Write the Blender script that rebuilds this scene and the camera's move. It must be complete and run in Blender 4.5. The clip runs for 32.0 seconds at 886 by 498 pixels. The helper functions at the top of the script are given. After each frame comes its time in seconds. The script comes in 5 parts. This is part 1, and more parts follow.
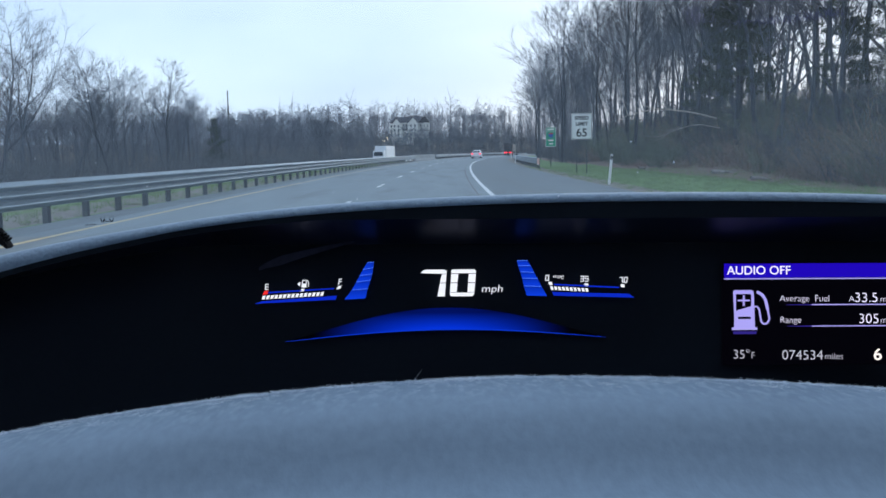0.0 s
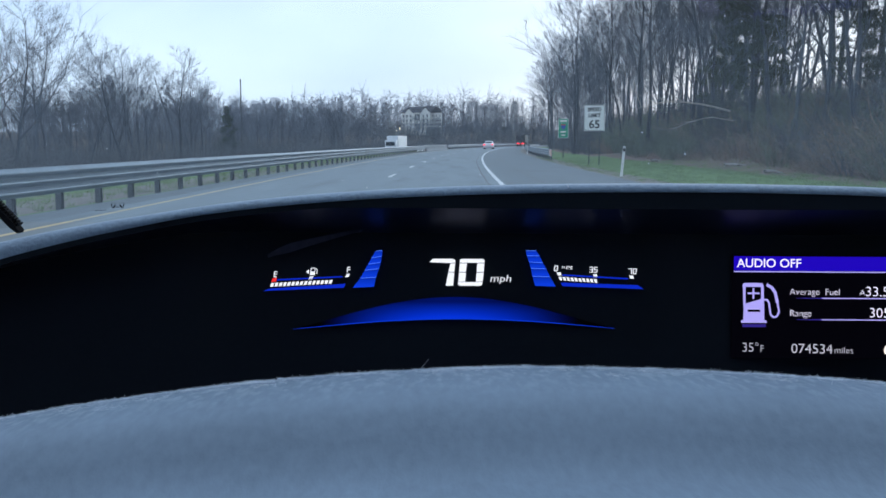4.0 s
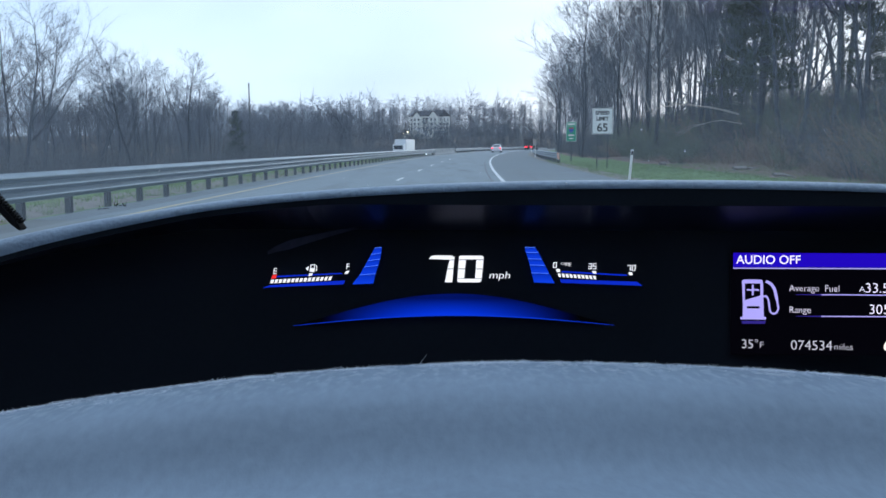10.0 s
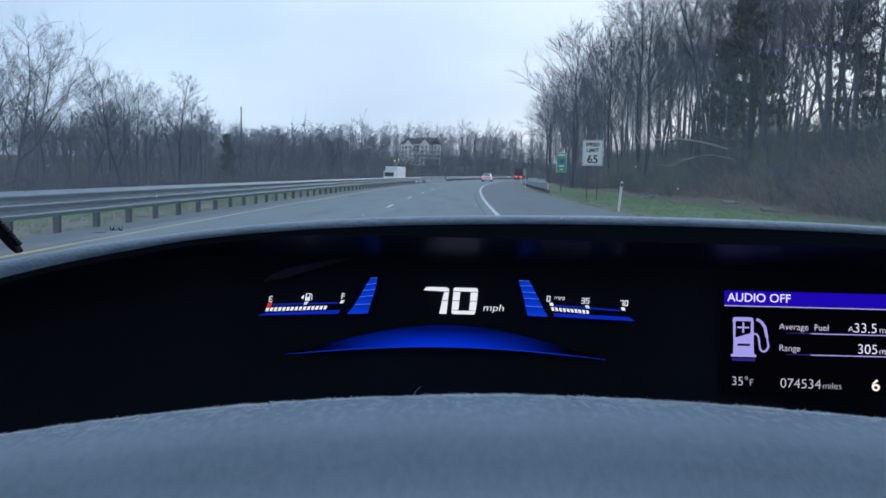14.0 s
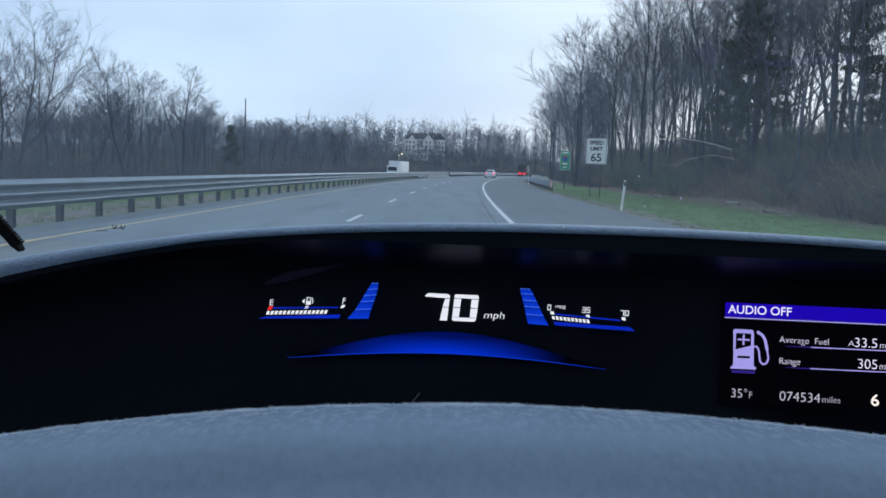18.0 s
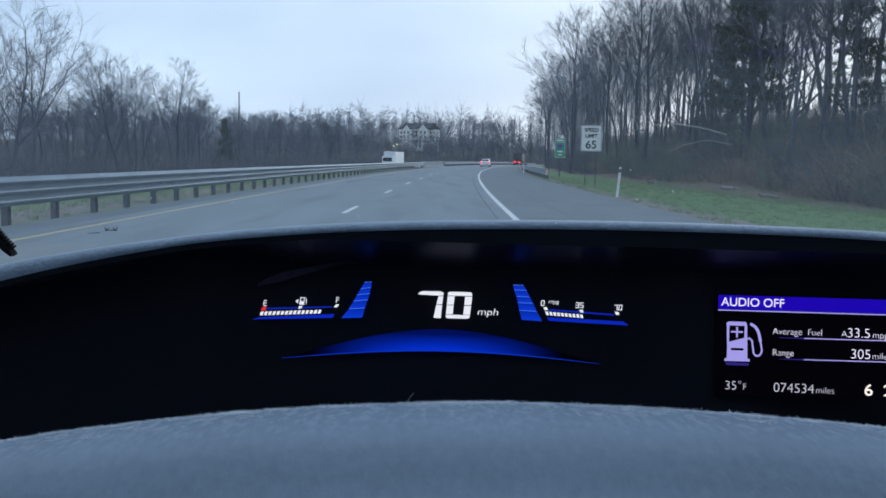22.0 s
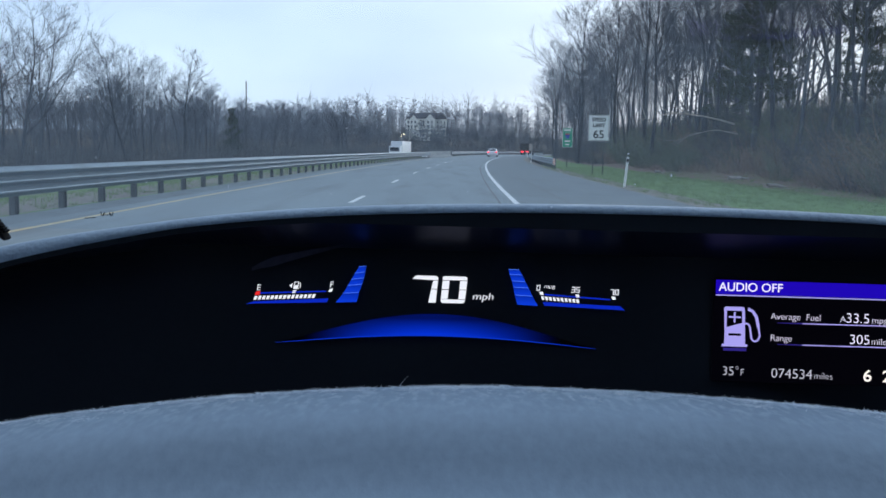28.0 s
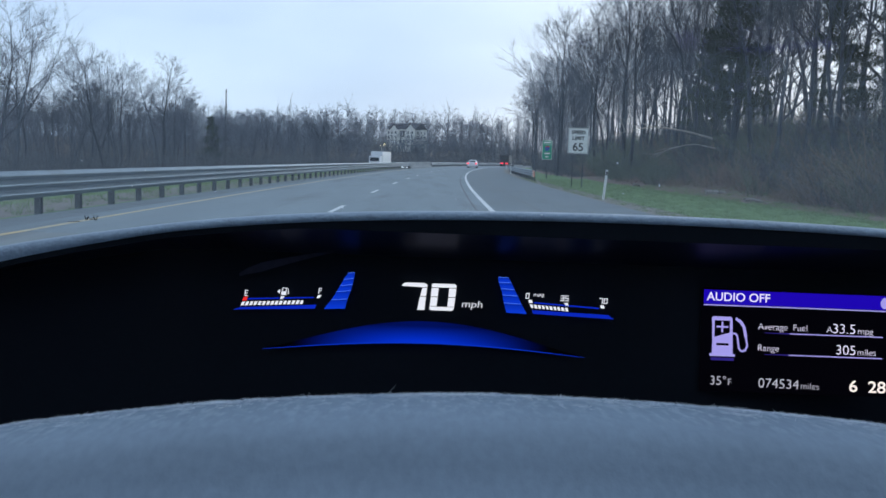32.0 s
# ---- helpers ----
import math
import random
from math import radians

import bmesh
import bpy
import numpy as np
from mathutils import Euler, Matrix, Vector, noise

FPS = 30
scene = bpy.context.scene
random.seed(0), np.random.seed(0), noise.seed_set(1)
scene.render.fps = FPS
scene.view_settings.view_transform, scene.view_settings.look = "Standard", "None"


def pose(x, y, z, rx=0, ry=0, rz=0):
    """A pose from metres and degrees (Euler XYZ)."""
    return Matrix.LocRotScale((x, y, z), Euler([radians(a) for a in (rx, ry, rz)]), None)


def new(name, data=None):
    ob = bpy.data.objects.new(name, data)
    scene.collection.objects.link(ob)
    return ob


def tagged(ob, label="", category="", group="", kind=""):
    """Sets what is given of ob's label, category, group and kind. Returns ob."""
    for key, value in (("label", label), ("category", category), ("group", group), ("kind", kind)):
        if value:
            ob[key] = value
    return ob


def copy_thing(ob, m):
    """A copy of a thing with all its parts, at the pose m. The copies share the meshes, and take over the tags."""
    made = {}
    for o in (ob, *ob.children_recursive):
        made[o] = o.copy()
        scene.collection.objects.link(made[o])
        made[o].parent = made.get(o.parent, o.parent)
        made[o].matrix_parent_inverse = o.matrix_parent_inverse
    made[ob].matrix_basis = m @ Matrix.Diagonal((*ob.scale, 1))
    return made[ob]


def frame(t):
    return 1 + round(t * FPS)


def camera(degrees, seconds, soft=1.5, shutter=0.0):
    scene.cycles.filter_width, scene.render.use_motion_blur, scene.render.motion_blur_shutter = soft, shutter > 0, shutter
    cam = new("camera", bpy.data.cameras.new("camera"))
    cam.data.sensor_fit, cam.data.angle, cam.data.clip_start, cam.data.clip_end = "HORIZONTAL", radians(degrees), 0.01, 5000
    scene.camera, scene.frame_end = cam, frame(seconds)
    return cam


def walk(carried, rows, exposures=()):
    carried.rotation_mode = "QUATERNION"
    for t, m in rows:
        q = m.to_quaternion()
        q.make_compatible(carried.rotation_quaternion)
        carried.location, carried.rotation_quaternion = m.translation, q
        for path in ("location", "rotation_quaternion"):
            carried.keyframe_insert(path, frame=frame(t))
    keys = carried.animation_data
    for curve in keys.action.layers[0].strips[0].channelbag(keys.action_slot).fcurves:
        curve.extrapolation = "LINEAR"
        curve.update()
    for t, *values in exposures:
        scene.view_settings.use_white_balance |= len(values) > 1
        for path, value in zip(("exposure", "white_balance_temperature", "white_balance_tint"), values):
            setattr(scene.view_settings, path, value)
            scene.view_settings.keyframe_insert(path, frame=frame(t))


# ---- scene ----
cam = camera(52.2, 32.0, soft=1.6)
PATH = [  # seconds, x, y, z, pitch, roll, yaw
    (0, -0.0062, 0.0011, 1.2057, -6.11, -0.87, -0.76),
    (0.5, -0.0045, 0.0016, 1.2069, -6.29, -1.18, -0.57),
    (1, -0.0043, 0.0019, 1.2071, -6.28, -0.12, 0.04),
    (1.5, -0.0059, 0.0024, 1.2070, -6.33, 0.18, 0.28),
    (2, -0.0069, 0.0027, 1.2067, -6.30, 0.20, 0.11),
    (2.5, -0.0057, 0.0025, 1.2068, -6.20, 0.10, 0.06),
    (3, -0.0048, 0.0022, 1.2073, -6.21, -0.29, -0.17),
    (3.5, -0.0048, 0.0019, 1.2062, -6.69, -0.34, -0.08),
    (5.5, -0.0061, 0.0014, 1.2016, -6.72, 0.06, 0.07),
    (6, -0.0064, 0.0013, 1.2004, -6.51, 0.47, 0.13),
    (6.5, -0.0053, 0.0012, 1.2002, -6.57, 0.55, 0.53),
    (7, -0.0044, 0.0015, 1.2001, -6.42, 0.61, 0.43),
    (7.5, -0.0026, 0.0007, 1.2002, -6.34, 0.22, 0.30),
    (8, -0.0015, 0.0005, 1.2004, -6.57, -0.20, 0.10),
    (8.5, 0.0004, 0.0005, 1.2006, -6.61, -0.48, 0.25),
    (9, 0.0015, -0.0001, 1.2003, -6.54, -0.62, 0.15),
    (9.5, 0.0010, 0.0004, 1.2005, -6.40, -0.53, 0.23),
    (10, 0.0003, -0.0001, 1.2010, -6.48, -0.40, 0.45),
    (10.5, -0.0007, 0.0009, 1.2006, -6.28, 0.45, 0.53),
    (11, -0.0020, 0.0010, 1.2009, -6.54, 0.70, 0.45),
    (11.5, -0.0020, 0.0007, 1.2006, -6.76, 0.68, 0.29),
    (12, -0.0027, 0.0009, 1.2008, -6.72, 0.77, -0.03),
    (12.5, -0.0030, 0.0011, 1.2014, -6.63, 0.76, -0.24),
    (13, -0.0030, 0.0011, 1.2016, -6.68, 0.52, -0.30),
    (13.5, -0.0033, 0.0006, 1.2025, -6.49, 0.69, -0.34),
    (14, -0.0036, -0.0048, 1.2039, -4.72, 0.87, -0.26),
    (14.5, -0.0035, -0.0043, 1.2050, -4.31, 0.93, -0.15),
    (16.5, -0.0033, -0.0044, 1.2083, -4.87, 1.41, -0.20),
    (17, -0.0040, -0.0041, 1.2089, -4.99, 1.98, -0.12),
    (17.5, -0.0038, -0.0044, 1.2098, -4.92, 1.94, -0.11),
    (18, -0.0037, -0.0041, 1.2105, -5.01, 1.93, -0.15),
    (18.5, -0.0034, -0.0039, 1.2113, -5.14, 1.79, -0.16),
    (19, -0.0025, -0.0042, 1.2124, -5.32, 1.34, -0.24),
    (19.5, -0.0018, -0.0042, 1.2131, -5.27, 0.79, -0.36),
    (20, -0.0008, -0.0041, 1.2134, -5.35, 0.44, -0.37),
    (20.5, -0.0007, -0.0041, 1.2140, -5.40, 0.34, -0.50),
    (21, -0.0003, -0.0041, 1.2147, -5.39, 0.23, -0.51),
    (21.5, -0.0007, -0.0041, 1.2153, -5.66, 0.38, -0.45),
    (22, -0.0014, -0.0037, 1.2152, -5.65, 0.95, -0.38),
    (22.5, -0.0020, -0.0033, 1.2155, -5.60, 1.57, -0.36),
    (23, -0.0022, -0.0031, 1.2161, -5.63, 1.84, -0.21),
    (23.5, -0.0011, -0.0036, 1.2160, -5.83, 1.58, -0.42),
    (24, -0.0004, -0.0041, 1.2156, -5.77, 1.35, -0.53),
    (24.5, 0.0010, -0.0045, 1.2153, -5.71, 1.02, -0.66),
    (26.5, 0.0026, -0.0039, 1.2133, -6.33, 1.81, 0.06),
    (27, 0.0035, -0.0004, 1.2126, -6.00, 1.70, 0.16),
    (27.5, 0.0047, 0.0001, 1.2121, -6.46, 1.39, -0.49),
    (28, 0.0059, 0.0002, 1.2115, -6.30, 0.96, 0.06),
    (28.5, 0.0055, -0.0011, 1.2106, -5.97, 0.46, -0.82),
    (29, 0.0045, 0.0003, 1.2094, -6.73, 0.00, -0.86),
    (29.5, 0.0028, 0.0000, 1.2079, -5.98, 0.44, -0.72),
    (30, 0.0004, 0.0002, 1.2066, -6.00, 1.32, -0.73),
    (30.5, -0.0004, 0.0009, 1.2053, -5.74, 1.11, -0.93),
    (31, -0.0027, -0.0008, 1.2041, -5.75, 1.63, -1.01),
    (31.5, -0.0014, 0.0008, 1.2066, -5.75, 1.60, -1.17),
    (32, -0.0002, 0.0016, 1.2091, -5.59, 1.66, -1.26),
]
EXPOSURES = [(0.0, 0.36), (3.0, 0.38), (6.0, 0.45), (9.0, 0.46), (12.8, 0.5), (14.0, 0.15), (24.5, 0.14), (27.5, 0.28), (30.0, 0.27), (32.0, 0.18)]
walk(cam, [(t, pose(x, y, z, 90 + pitch, 0, yaw) @ pose(0, 0, 0, 0, 0, roll)) for t, x, y, z, pitch, roll, yaw in PATH], EXPOSURES)

# ---------------------------------------------------------------- world and light
SUN_UP, SUN_TURN = radians(14), radians(20)
world = bpy.data.worlds.new("overcast_sky")
scene.world = world
world.use_nodes = True
wn, wl = world.node_tree.nodes, world.node_tree.links
wn.clear()
sky = wn.new("ShaderNodeTexSky")
sky.sky_type, sky.sun_disc, sky.sun_elevation, sky.sun_rotation = "NISHITA", False, SUN_UP, SUN_TURN
sky.air_density, sky.dust_density, sky.ozone_density = 1.0, 1.5, 1.5
coord = wn.new("ShaderNodeTexCoord")
stretch = wn.new("ShaderNodeMapping")
stretch.inputs["Scale"].default_value = (1.2, 1.2, 4.0)
clouds = wn.new("ShaderNodeTexNoise")
clouds.inputs["Scale"].default_value, clouds.inputs["Detail"].default_value = 2.2, 5.0
ramp = wn.new("ShaderNodeValToRGB")
ramp.color_ramp.elements[0].position, ramp.color_ramp.elements[0].color = 0.3, (5.0, 6.55, 9.0, 1)
ramp.color_ramp.elements[1].position, ramp.color_ramp.elements[1].color = 0.7, (7.35, 8.9, 11.0, 1)
blend = wn.new("ShaderNodeMix")
blend.data_type = "RGBA"
blend.inputs["Factor"].default_value = 0.92
bg = wn.new("ShaderNodeBackground")
bg.inputs["Strength"].default_value = 0.10
wout = wn.new("ShaderNodeOutputWorld")
wl.new(coord.outputs["Generated"], stretch.inputs["Vector"])
wl.new(stretch.outputs["Vector"], clouds.inputs["Vector"])
wl.new(clouds.outputs["Fac"], ramp.inputs["Fac"])
wl.new(sky.outputs["Color"], blend.inputs["A"])
wl.new(ramp.outputs["Color"], blend.inputs["B"])
wl.new(blend.outputs["Result"], bg.inputs["Color"])
wl.new(bg.outputs["Background"], wout.inputs["Surface"])
sun = new("sun", bpy.data.lights.new("sun", "SUN"))
sun.data.energy, sun.data.angle, sun.data.color = 0.5, radians(30), (0.95, 0.97, 1.0)
sun.matrix_world = Matrix.Rotation(-SUN_TURN, 4, "Z") @ pose(0, 0, 60, 0, 0, 0) @ Matrix.Rotation(-(math.pi / 2 - SUN_UP), 4, "X")


# ---------------------------------------------------------------- materials
def material(name, colour, rough=0.7, metal=0.0, vary=0.25, scale=6.0, fine=60.0, bump=0.2, tint=None, spec=0.5, by_object=0.0, by_island=0.0, stain=None, depth=0.01, stretch=None):
    """Principled surface with two scales of variation, optional stains, and a fine bump."""
    m = bpy.data.materials.new(name)
    m.use_nodes = True
    n, l = m.node_tree.nodes, m.node_tree.links
    p = n["Principled BSDF"]
    p.inputs["Roughness"].default_value, p.inputs["Metallic"].default_value = rough, metal
    p.inputs["Specular IOR Level"].default_value = spec
    tc = n.new("ShaderNodeTexCoord")
    big, small = n.new("ShaderNodeTexNoise"), n.new("ShaderNodeTexNoise")
    big.inputs["Scale"].default_value, small.inputs["Scale"].default_value = scale, fine
    big.inputs["Detail"].default_value = small.inputs["Detail"].default_value = 4
    place = tc.outputs["Object"]
    if stretch:
        scaled = n.new("ShaderNodeMapping")
        scaled.inputs["Scale"].default_value = stretch
        l.new(place, scaled.inputs["Vector"])
        place = scaled.outputs["Vector"]
    l.new(place, big.inputs["Vector"])
    l.new(place, small.inputs["Vector"])
    add = n.new("ShaderNodeMath")
    add.operation = "ADD"
    l.new(big.outputs["Fac"], add.inputs[0])
    l.new(small.outputs["Fac"], add.inputs[1])
    value = n.new("ShaderNodeMapRange")
    value.inputs["From Min"].default_value, value.inputs["From Max"].default_value = 0.6, 1.4
    value.inputs["To Min"].default_value, value.inputs["To Max"].default_value = 0, 1
    l.new(add.outputs[0], value.inputs["Value"])
    mix = n.new("ShaderNodeMix")
    mix.data_type = "RGBA"
    c = Vector(colour)
    other = Vector(tint) if tint else c * (1 + vary)
    mix.inputs["A"].default_value = (*(c * (1 - vary)), 1)
    mix.inputs["B"].default_value = (*other, 1)
    l.new(value.outputs[0], mix.inputs["Factor"])
    out = mix.outputs["Result"]
    if stain:
        patch = n.new("ShaderNodeTexNoise")
        patch.inputs["Scale"].default_value, patch.inputs["Detail"].default_value = stain[1], 6
        l.new(place, patch.inputs["Vector"])
        edge = n.new("ShaderNodeMapRange")
        edge.inputs["From Min"].default_value, edge.inputs["From Max"].default_value = stain[2], stain[3]
        l.new(patch.outputs["Fac"], edge.inputs["Value"])
        amount = edge.outputs[0]
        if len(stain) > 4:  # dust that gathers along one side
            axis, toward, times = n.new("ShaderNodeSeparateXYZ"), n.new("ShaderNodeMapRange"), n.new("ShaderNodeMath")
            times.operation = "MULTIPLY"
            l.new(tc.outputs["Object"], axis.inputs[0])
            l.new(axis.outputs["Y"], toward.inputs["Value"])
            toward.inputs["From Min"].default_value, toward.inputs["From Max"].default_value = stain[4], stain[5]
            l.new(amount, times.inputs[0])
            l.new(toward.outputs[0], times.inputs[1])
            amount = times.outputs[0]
        over = n.new("ShaderNodeMix")
        over.data_type = "RGBA"
        l.new(amount, over.inputs["Factor"])
        l.new(out, over.inputs["A"])
        over.inputs["B"].default_value = (*stain[0], 1)
        out = over.outputs["Result"]
    if by_object or by_island:
        src = n.new("ShaderNodeObjectInfo").outputs["Random"] if by_object else n.new("ShaderNodeNewGeometry").outputs["Random Per Island"]
        amount = by_object or by_island
        rng = n.new("ShaderNodeMapRange")
        rng.inputs["To Min"].default_value, rng.inputs["To Max"].default_value = 1 - amount, 1 + amount
        l.new(src, rng.inputs["Value"])
        hsv = n.new("ShaderNodeHueSaturation")
        l.new(rng.outputs[0], hsv.inputs["Value"])
        l.new(out, hsv.inputs["Color"])
        out = hsv.outputs["Color"]
    l.new(out, p.inputs["Base Color"])
    if bump:
        b = n.new("ShaderNodeBump")
        b.inputs["Strength"].default_value, b.inputs["Distance"].default_value = bump, depth
        l.new(small.outputs["Fac"], b.inputs["Height"])
        l.new(b.outputs["Normal"], p.inputs["Normal"])
    return m


def glow(name, colour, strength):
    m = bpy.data.materials.new(name)
    m.use_nodes = True
    p = m.node_tree.nodes["Principled BSDF"]
    p.inputs["Base Color"].default_value = (0.002, 0.002, 0.002, 1)
    p.inputs["Specular IOR Level"].default_value = 0.02
    p.inputs["Emission Color"].default_value = (*colour, 1)
    p.inputs["Emission Strength"].default_value = strength
    p.inputs["Roughness"].default_value = 0.4
    return m


ASPHALT = material("asphalt", (0.178, 0.216, 0.232), 0.85, vary=0.18, scale=0.35, fine=30, bump=0.3, stain=((0.13, 0.150, 0.160), 0.5, 0.5, 0.72), stretch=(2.4, 0.25, 1.0))
SHOULDER = material("shoulder_asphalt", (0.142, 0.170, 0.182), 0.9, vary=0.2, scale=0.5, fine=30, bump=0.3, stain=((0.11, 0.118, 0.122), 0.3, 0.55, 0.7))
WHITE_LINE = material("white_road_paint", (0.62, 0.63, 0.63), 0.6, vary=0.2, scale=3, fine=25, stain=((0.25, 0.25, 0.25), 2.0, 0.62, 0.75))
YELLOW_LINE = material("yellow_road_paint", (0.46, 0.37, 0.21), 0.6, vary=0.2, scale=3, fine=25, stain=((0.25, 0.22, 0.16), 2.0, 0.62, 0.75))
TAR = material("crack_sealant", (0.045, 0.054, 0.062), 0.6, vary=0.1)
GROUND = material("verge_grass", (0.098, 0.196, 0.054), 0.95, vary=0.4, scale=0.3, fine=9, bump=0.6, depth=0.05, tint=(0.16, 0.27, 0.085), stain=((0.20, 0.165, 0.115), 0.16, 0.6, 0.76))
LITTER = material("leaf_litter", (0.15, 0.11, 0.085), 0.95, vary=0.35, scale=0.4, fine=7, bump=0.7, depth=0.06, tint=(0.24, 0.165, 0.125), stain=((0.06, 0.065, 0.035), 0.2, 0.52, 0.66))
DIRT = material("roadside_dirt", (0.19, 0.17, 0.145), 0.95, vary=0.3, scale=1.2, fine=18, bump=0.5)
GALVANIZED = material("weathered_galvanized_steel", (0.180, 0.232, 0.264), 0.5, metal=0.55, vary=0.18, scale=1.5, fine=14, bump=0.08, stain=((0.13, 0.13, 0.125), 0.8, 0.6, 0.75))
POST_STEEL = material("post_steel", (0.088, 0.100, 0.110), 0.7, metal=0.4, vary=0.25, scale=3, fine=20)
BARK = material("grey_bark", (0.064, 0.077, 0.094), 0.95, vary=0.35, scale=2, fine=14, bump=0.5, by_object=0.35, stain=((0.15, 0.148, 0.14), 1.0, 0.62, 0.72))
TWIG = material("bare_twigs", (0.094, 0.109, 0.134), 0.95, vary=0.3, scale=0.6, fine=6, bump=0, by_object=0.3)
BRUSH = material("bare_brush", (0.084, 0.098, 0.112), 0.95, vary=0.45, scale=0.1, fine=0.8, bump=0, tint=(0.136, 0.150, 0.162), by_island=0.25)
BUDDING = material("budding_brush", (0.096, 0.124, 0.092), 0.95, vary=0.45, scale=0.12, fine=0.7, bump=0, tint=(0.215, 0.255, 0.180), by_island=0.3, stain=((0.21, 0.165, 0.125), 0.09, 0.55, 0.62))
BRACKEN = material("dead_bracken", (0.21, 0.145, 0.11), 0.95, vary=0.35, scale=0.3, fine=3, bump=0, tint=(0.31, 0.235, 0.185), by_island=0.3)
NEEDLES = material("pine_needles", (0.028, 0.048, 0.034), 0.9, vary=0.35, scale=0.8, fine=6, bump=0, tint=(0.05, 0.075, 0.05))
BLADES = material("grass_blades", (0.132, 0.232, 0.078), 0.9, vary=0.35, scale=0.4, fine=5, bump=0, tint=(0.20, 0.265, 0.115), by_island=0.3)
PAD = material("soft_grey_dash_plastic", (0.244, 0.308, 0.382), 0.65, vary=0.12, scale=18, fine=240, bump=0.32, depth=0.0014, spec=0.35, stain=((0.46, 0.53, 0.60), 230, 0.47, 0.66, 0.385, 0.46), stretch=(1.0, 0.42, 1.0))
HOOD = material("grained_grey_dash_plastic", (0.262, 0.330, 0.408), 0.55, vary=0.16, scale=60, fine=380, bump=0.8, depth=0.0014, spec=0.4)
BEZEL = material("satin_black_plastic", (0.012, 0.015, 0.020), 0.35, vary=0.15, scale=20, fine=900, bump=0.1, depth=0.0003, spec=0.06)
GLOSS_BLACK = material("gloss_black_plastic", (0.006, 0.008, 0.012), 0.33, vary=0.15, scale=20, fine=300, bump=0.02, depth=0.0003, spec=0.5)
GLOSS_BLACK.node_tree.nodes["Principled BSDF"].inputs["Specular Tint"].default_value = (0.55, 0.60, 1.0, 1)
# lighter grey standing in for a reflection on the lens
SHEEN = material("painted_lens_sheen", (0.028, 0.028, 0.046), 0.5, vary=0.3, scale=30, fine=300, bump=0, spec=0.1)
LENS = material("smoked_black_lens", (0.0105, 0.013, 0.018), 0.15, vary=0.1, scale=20, fine=300, bump=0, spec=0.03)
RUBBER = material("black_rubber", (0.004, 0.004, 0.005), 0.8, spec=0.1, vary=0.2, fine=300, bump=0.1, depth=0.0005)
DUST = material("pale_lint", (0.7, 0.74, 0.78), 0.9, vary=0.2, bump=0)
SEG_WHITE = glow("white_lit_segment", (0.80, 0.83, 0.92), 0.9)
SEG_BLUE = glow("blue_lit_segment", (0.003, 0.034, 0.55), 0.85)
SEG_DIM = glow("dim_blue_lit_segment", (0.003, 0.020, 0.46), 0.9)
SEG_BAR = glow("blue_lit_bar", (0.003, 0.040, 0.62), 0.9)
bn, bl = SEG_BAR.node_tree.nodes, SEG_BAR.node_tree.links
bco, bse, bmr = bn.new("ShaderNodeTexCoord"), bn.new("ShaderNodeSeparateXYZ"), bn.new("ShaderNodeMapRange")
bmr.inputs["To Min"].default_value, bmr.inputs["To Max"].default_value = 0.95, 0.5
bl.new(bco.outputs["Generated"], bse.inputs[0])
bl.new(bse.outputs["Y"], bmr.inputs["Value"])
bl.new(bmr.outputs[0], bn["Principled BSDF"].inputs["Emission Strength"])
SEG_RULE = glow("pale_blue_lit_rule", (0.06, 0.17, 0.85), 0.9)
SEG_RED = glow("red_lit_segment", (0.85, 0.03, 0.03), 0.8)
SCREEN_DARK = glow("lit_black_screen", (0.004, 0.003, 0.012), 0.12)
SCREEN_BLUE = glow("screen_title_blue", (0.012, 0.002, 0.42), 0.9)
SCREEN_LILAC = glow("screen_lilac", (0.36, 0.33, 0.80), 0.9)
SCREEN_GHOST = glow("screen_dim_violet", (0.03, 0.02, 0.22), 0.8)
SCREEN_TEXT = glow("screen_white_text", (0.78, 0.75, 0.95), 0.95)
SCREEN_GREY = glow("screen_grey_text", (0.55, 0.55, 0.66), 0.85)
SCREEN_CLOCK = glow("screen_clock_text", (0.95, 0.86, 0.80), 0.95)
WHITE_PAINT = material("white_vehicle_paint", (0.7, 0.71, 0.73), 0.3, vary=0.04, bump=0)
DARK_PAINT = material("dark_truck_paint", (0.03, 0.03, 0.033), 0.5, vary=0.2, scale=2, bump=0)
TYRE = material("tyre_rubber", (0.02, 0.02, 0.02), 0.85, vary=0.2)
CAR_GLASS = material("dark_car_glass", (0.02, 0.025, 0.03), 0.08, vary=0.1, bump=0, spec=0.8)
TAIL = glow("red_tail_light", (1.0, 0.03, 0.05), 3.0)
SIGN_WHITE = material("white_sign_sheeting", (0.74, 0.74, 0.71), 0.5, vary=0.06, scale=3, bump=0)
SIGN_GREEN = material("green_sign_sheeting", (0.01, 0.30, 0.17), 0.5, vary=0.08, scale=3, bump=0)
SIGN_BLUE = material("blue_sign_sheeting", (0.02, 0.08, 0.36), 0.5, vary=0.08, scale=3, bump=0)
SIGN_RED = material("red_sign_sheeting", (0.42, 0.03, 0.04), 0.5, vary=0.08, scale=3, bump=0)
SIGN_BLACK = material("black_sign_ink", (0.015, 0.015, 0.015), 0.6, vary=0.1, bump=0)
ORANGE = material("orange_sheeting", (0.75, 0.22, 0.05), 0.5, vary=0.08, bump=0)
HEADLINER = material("grey_headliner_cloth", (0.11, 0.11, 0.115), 0.95, vary=0.1, scale=8, fine=300, bump=0.2)
